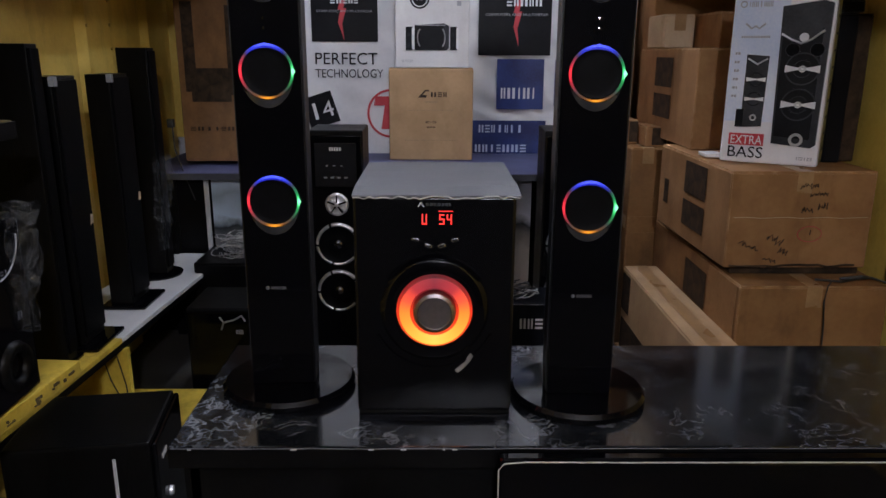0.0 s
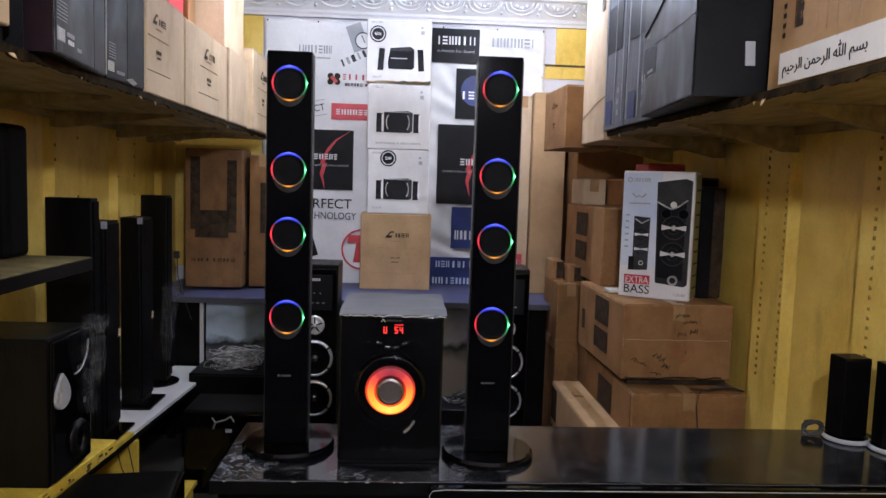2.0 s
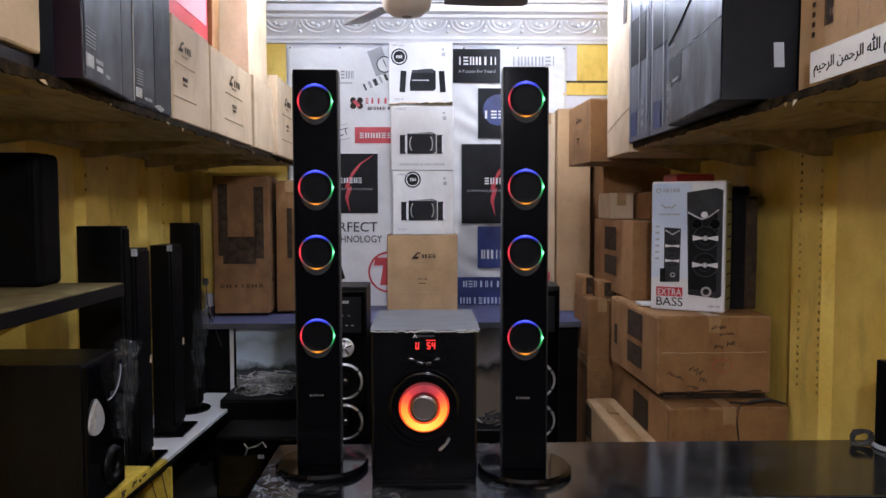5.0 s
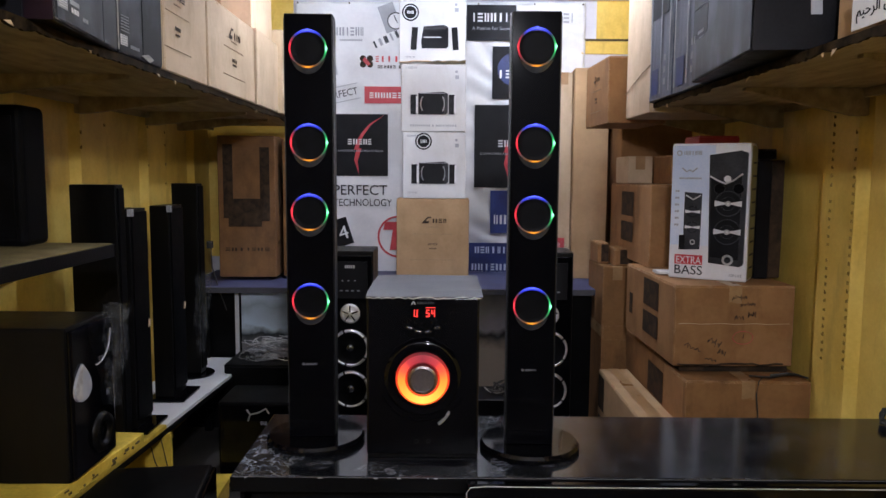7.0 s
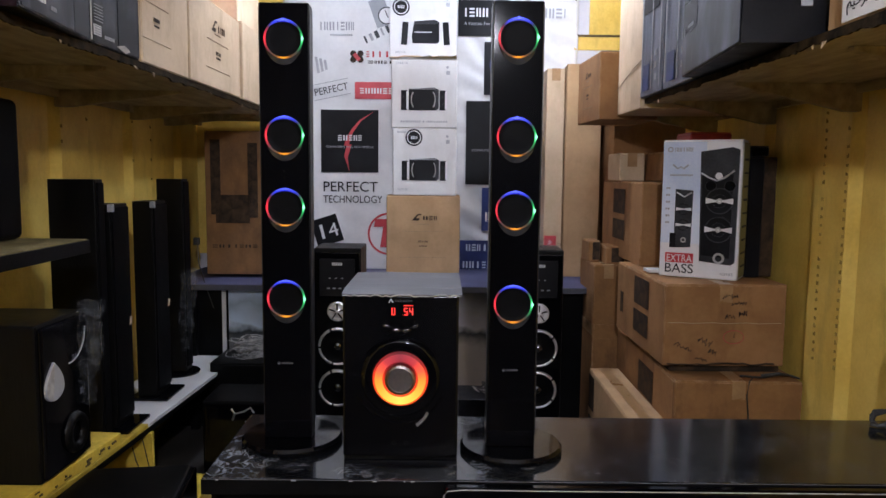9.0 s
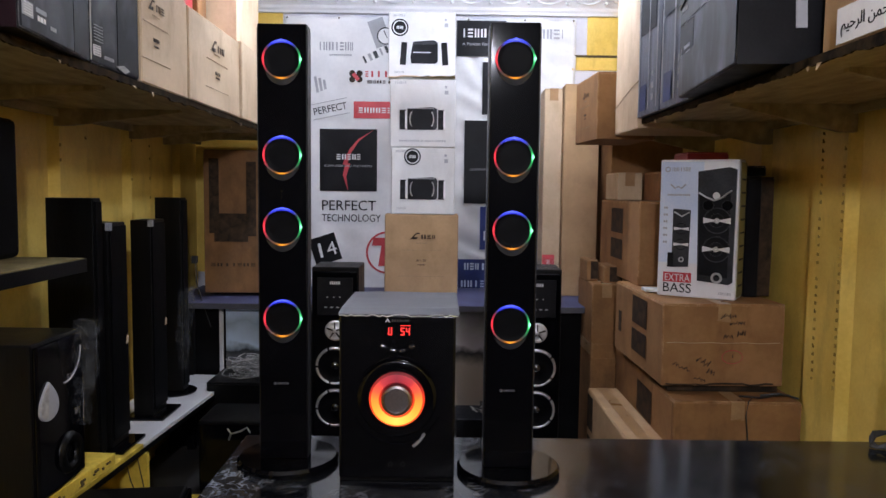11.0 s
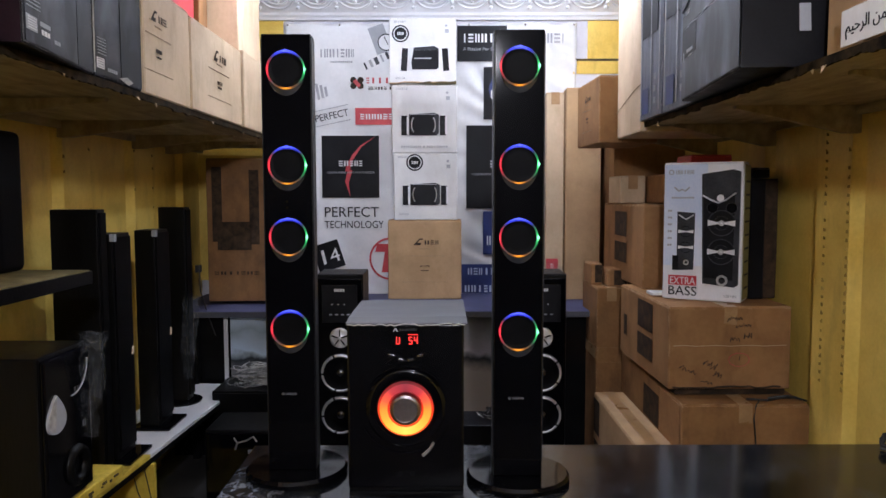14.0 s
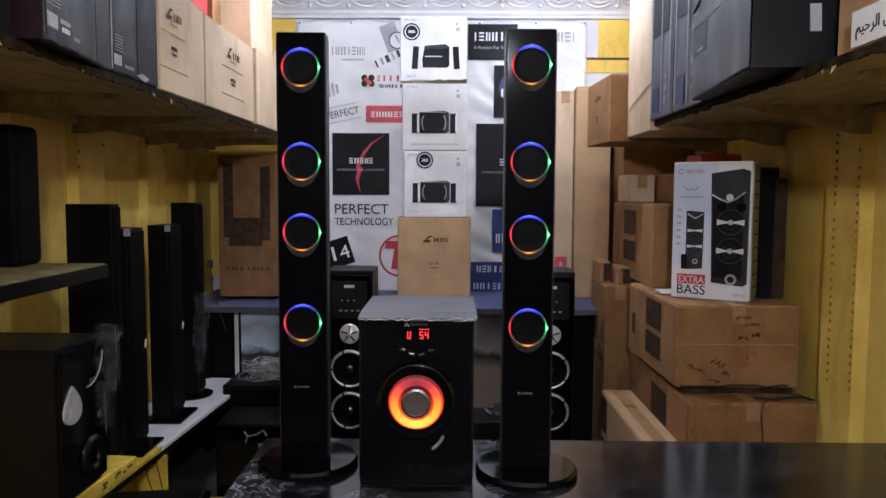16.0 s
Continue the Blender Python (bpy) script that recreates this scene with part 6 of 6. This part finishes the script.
part("port", lathe([(0.03, -0.002), (0.034, 0.012), (0.052, 0.014), (0.058, 0.0)], 32, m=FX @ Matrix.Translation((0.03, 0.090, 0))), BLACK_VINYL, sb, "round bass port", smooth=True)
part("trim", tube([FX @ Vector((0.015 + 0.085 * math.cos(a), 0.375 + 0.085 * math.sin(a), 0.002)) for a in [math.radians(265 + 95 * i / 10) for i in range(11)]], 0.002, 5), GREY_PRINT, sb, "thin curved trim")
part("name_mark", bars(0.03, 0.02, 2, m=FX @ Matrix.Translation((0.04, 0.30, 0)), seed=3), GREY_SHEET, sb)
part("name_mark", bars(0.02, 0.02, 2, m=FX @ Matrix.Translation((0.075, 0.195, 0)), seed=5), GREY_SHEET, sb)


def film_sheet(w, h, seed, loc, label):
    """A crumpled curl of clear film: uneven outline, bulging towards the room."""
    t = thing("plastic_wrap", label, "plastic wrap", loc)
    own = bmesh.new()
    rows = []
    for i in range(21):
        row = []
        for j in range(31):
            u, v = i / 20, j / 30
            half = w / 2 * (0.45 + 0.55 * math.sin(math.pi * min(1, v * 0.9 + 0.12)) + 0.35 * noise.noise(Vector((v * 5, seed, 2))))
            y = (2 * u - 1) * half + 0.03 * noise.noise(Vector((v * 3, seed, 7)))
            z = h * v + 0.02 * noise.noise(Vector((u * 4, v * 2, seed)))
            d = 0.018 * noise.noise(Vector((y * 28, z * 14, seed))) + 0.009 * noise.noise(Vector((y * 70, z * 45, seed)))
            row.append(own.verts.new((d + 0.05 * math.sin(math.pi * u) * (0.5 + v), y, z)))
        rows.append(row)
    for a, b in zip(rows, rows[1:]):
        for j in range(30):
            own.faces.new((a[j], a[j + 1], b[j + 1], b[j]))
    part("film", own, WRAP, t)


film_sheet(0.075, 0.30, 3, (-0.932, 0.525, 0.75), "crumpled clear plastic hanging over the subwoofer's corner")
film_sheet(0.13, 0.40, 8, (-1.168, 2.01, 0.55), "crumpled clear plastic over a tall black speaker")


# white and yellow lower shelf with tall black speakers
lw = thing("low_shelf", "low shelf, partly white laminate and partly yellow-painted", "shelf", (-1.2665, 1.512, 0.375), -3.3)
part("white_board", box(-0.13, 0.205, -0.185, 0.90, 0.004, 0.04, 0.003), WHITE_LAM, lw, "white laminate board")
part("yellow_board", box(-0.13, 0.205, -0.95, -0.19, 0.004, 0.04, 0.003), YELLOW_WORN, lw, "yellow-painted board")
part("dark_edge", box(0.2055, 0.208, -0.95, 0.90, 0.002, 0.024), BLACK_LAM, lw)
# The darker worn yellow is chosen here for the board's shade.
part("end_panel", box(-0.12, 0.222, -0.20, -0.18, -0.375, 0.003), YELLOW_WORN, lw, "yellow upright board")
part("leg", box(0.165, 0.19, 0.86, 0.885, -0.375, 0.004), WHITE_LAM, lw, "white leg")


def shelf_speaker(x0, x1, y0, y1, z1, label, foot=True, tag=True, lip=0.055):
    cx, cy = (x0 + x1) / 2, (y0 + y1) / 2
    t = thing("tower_speaker", label, "speaker", (cx, cy, 0.416), 0, group="black speakers on the low shelf")
    w, d, h = (x1 - x0) / 2, (y1 - y0) / 2, z1 - 0.416
    part("cabinet", box(-w, w, -d, d, 0.014, h, 0.004), BLACK_VINYL, t)
    part("grille", box(w, w + 0.008, -d + 0.006, d - 0.006, 0.04, h - 0.012, 0.003), BLACK_CONE, t, "black cloth grille")
    if foot:
        part("base", box(-w - 0.03, w + lip, -d - 0.03, d + 0.03, 0, 0.014, 0.005), BLACK_GLOSS, t)
    else:
        part("base", lathe([(0.0, 0), (0.11, 0), (0.112, 0.008), (0.0, 0.014)], 36), BLACK_GLOSS, t)
    if tag:
        part("corner_tape", box(w - 0.010, w + 0.0095, -d - 0.001, -d + 0.018, h - 0.028, h + 0.0015, 0.002), GREY_PRINT, t, "scrap of pale tape")
        part("tag", outline([(-0.012, 0.0), (0.01, 0.004), (0.014, 0.03), (-0.004, 0.036)], 0, 0.001, m=facing((w + 0.0085, d - 0.02, h * 0.45), Y, Z)), CARD_PALE, t, "small paper tag")
    return t


shelf_speaker(-1.305, -1.137, 1.07, 1.13, 1.386, "tall wide black speaker standing on the low shelf", True, False, 0.006)
shelf_speaker(-1.265, -1.150, 1.21, 1.36, 1.291, "tall slim black speaker with taped corner on the low shelf")
shelf_speaker(-1.240, -1.155, 1.62, 1.78, 1.287, "tall slim black speaker with a paper tag on the low shelf")
shelf_speaker(-1.290, -1.165, 2.02, 2.10, 1.380, "tall black speaker on a round base on the low shelf", False, False)
w_ = thing("hanging_cable", "thin black cable hanging down the yellow wall", "cable", (-1.40, 1.62, 0.45))
part("strand", tube([(0, 0, 0.55), (0.02, 0.01, 0.4), (0.03, -0.01, 0.2), (0.05, 0.0, 0.06), (0.06, 0.03, 0.0)], 0.003, 6), CABLE, w_)
w_ = thing("hanging_cable", "dark wires drooping in front of the yellow upright board", "cable", (-1.09, 1.285, 0.375))
part("strand", tube([(-0.05, 0, 0.0), (-0.02, -0.012, -0.10), (0.02, -0.012, -0.2), (0.05, -0.01, -0.30)], 0.0022, 5), CABLE, w_)
part("strand", tube([(0.0, 0, 0.0), (0.03, -0.012, -0.12), (0.035, -0.012, -0.24)], 0.0022, 5), CABLE, w_)
w_ = thing("hanging_cable", "thin cable hanging beside the corner carton", "cable", (-1.24, 2.45, 0.42))
part("strand", tube([(0, 0, 0.62), (0.01, -0.02, 0.5), (0.05, -0.02, 0.36), (0.08, 0, 0.25)], 0.003, 6), CABLE, w_)
part("plug", box(-0.015, 0.015, -0.03, 0.0, 0.6, 0.64, 0.004), CABLE, w_)

# dark cabinets on the floor
fsb = thing("subwoofer", "black subwoofer on the floor with a thin white strip", "subwoofer", (-0.92, 0.77, 0.0), 8)
part("cabinet", box(-0.19, 0.17, -0.155, 0.155, 0, 0.40, 0.008), BLACK_VINYL, fsb)
part("front_panel", box(0.17, 0.185, -0.15, 0.15, 0.01, 0.392, 0.006), BLACK_GLOSS, fsb)
part("white_strip", box(0.076, 0.084, -0.158, -0.155, 0.05, 0.36), WHITE_PRINT, fsb, "white vertical strip")
part("name_mark", bars(0.05, 0.014, 5, m=facing((0.186, -0.08, 0.33), Y, Z), seed=3, thin=True), WHITE_PRINT, fsb)
part("knob", lathe([(0.0, 0.01), (0.012, 0.009), (0.014, 0)], 18, m=facing((0.186, -0.06, 0.2), Y, Z)), CHROME, fsb)
fb = thing("speaker_cabinet", "large black cabinet on the floor with an angular pale emblem", "speaker", (-0.77, 1.68, 0.0), 0)
part("cabinet", box(-0.2, 0.2, -0.03, 0.25, 0, 0.40, 0.008), BLACK_VINYL, fb)
part("front_panel", box(-0.19, 0.19, -0.045, -0.03, 0.02, 0.39, 0.006), BLACK_GLOSS, fb)
part("emblem", tube([(-0.065, -0.048, 0.372), (-0.05, -0.048, 0.35), (-0.01, -0.048, 0.36), (0.02, -0.048, 0.378), (0.035, -0.048, 0.355)], 0.004, 5), SILVER, fb, "angular pale emblem")
part("emblem", tube([(-0.05, -0.048, 0.35), (-0.06, -0.048, 0.32)], 0.004, 5), SILVER, fb)
part("name_mark", bars(0.03, 0.02, 3, m=on_front(0.01, -0.046, 0.31), seed=4), GREY_PRINT, fb)
fb2 = thing("speaker_cabinet", "low black cabinet on the floor holding heaped cables", "speaker", (-0.85, 2.22, 0.0))
part("cabinet", box(-0.22, 0.24, -0.14, 0.16, 0, 0.46, 0.006), BLACK_VINYL, fb2)
part("front_panel", box(-0.21, 0.23, -0.15, -0.14, 0.02, 0.45, 0.004), BLACK_LAM, fb2)
fb3 = thing("speaker_carton", "black carton on the floor with white printed capitals", "carton", (0.33, 1.75, 0.0))
part("body", box(-0.16, 0.16, -0.1, 0.12, 0, 0.42, 0.004), BLACK_BOX, fb3)
part("lettering", bars(0.1, 0.05, 3, m=on_front(0.05, -0.102, 0.34), seed=7), WHITE_PRINT, fb3)


def cable_heap(loc, label, n, mat, seed, w=0.14, flat=0.06):
    t = thing("cable_heap", label, "cables", loc)
    rr = random.Random(seed)
    for g in range(3):
        for k in range(n // 3):
            r0, ph, zz = rr.uniform(0.4, 1.0) * w, rr.uniform(0, 6), rr.uniform(0.006, flat)
            cx, cy = rr.uniform(-0.05, 0.05), rr.uniform(-0.03, 0.03)
            bm = bmesh.new()
            tube([(cx + r0 * math.cos(a + ph), cy + r0 * 0.55 * math.sin(a + ph), zz + 0.015 * math.sin(2 * a + ph)) for a in [i * 0.42 for i in range(14)]], rr.uniform(0.0018, 0.0035), 6, bm)
            part("coil", bm, mat if g else CABLE_GREY, t, smooth=True)
    return t


cable_heap((-0.85, 2.22, 0.462), "heap of coiled grey and white cables", 36, CABLE_GREY, 4, 0.13, 0.10)
cable_heap((0.33, 1.75, 0.422), "small heap of brown and grey cables", 9, CABLE, 6, 0.08, 0.04)
pb = thing("floor_plinth", "low yellow-painted wooden plinth on the floor", "plinth", (-1.16, 1.28, 0))
part("top_board", box(-0.26, 0.275, -0.29, 0.29, 0.08, 0.10, 0.003), YELLOW_WORN, pb)
part("front_board", box(-0.25, 0.26, -0.28, -0.26, 0.0, 0.08), YELLOW, pb)
part("side_board", box(0.24, 0.26, -0.26, 0.28, 0.0, 0.08), YELLOW, pb)
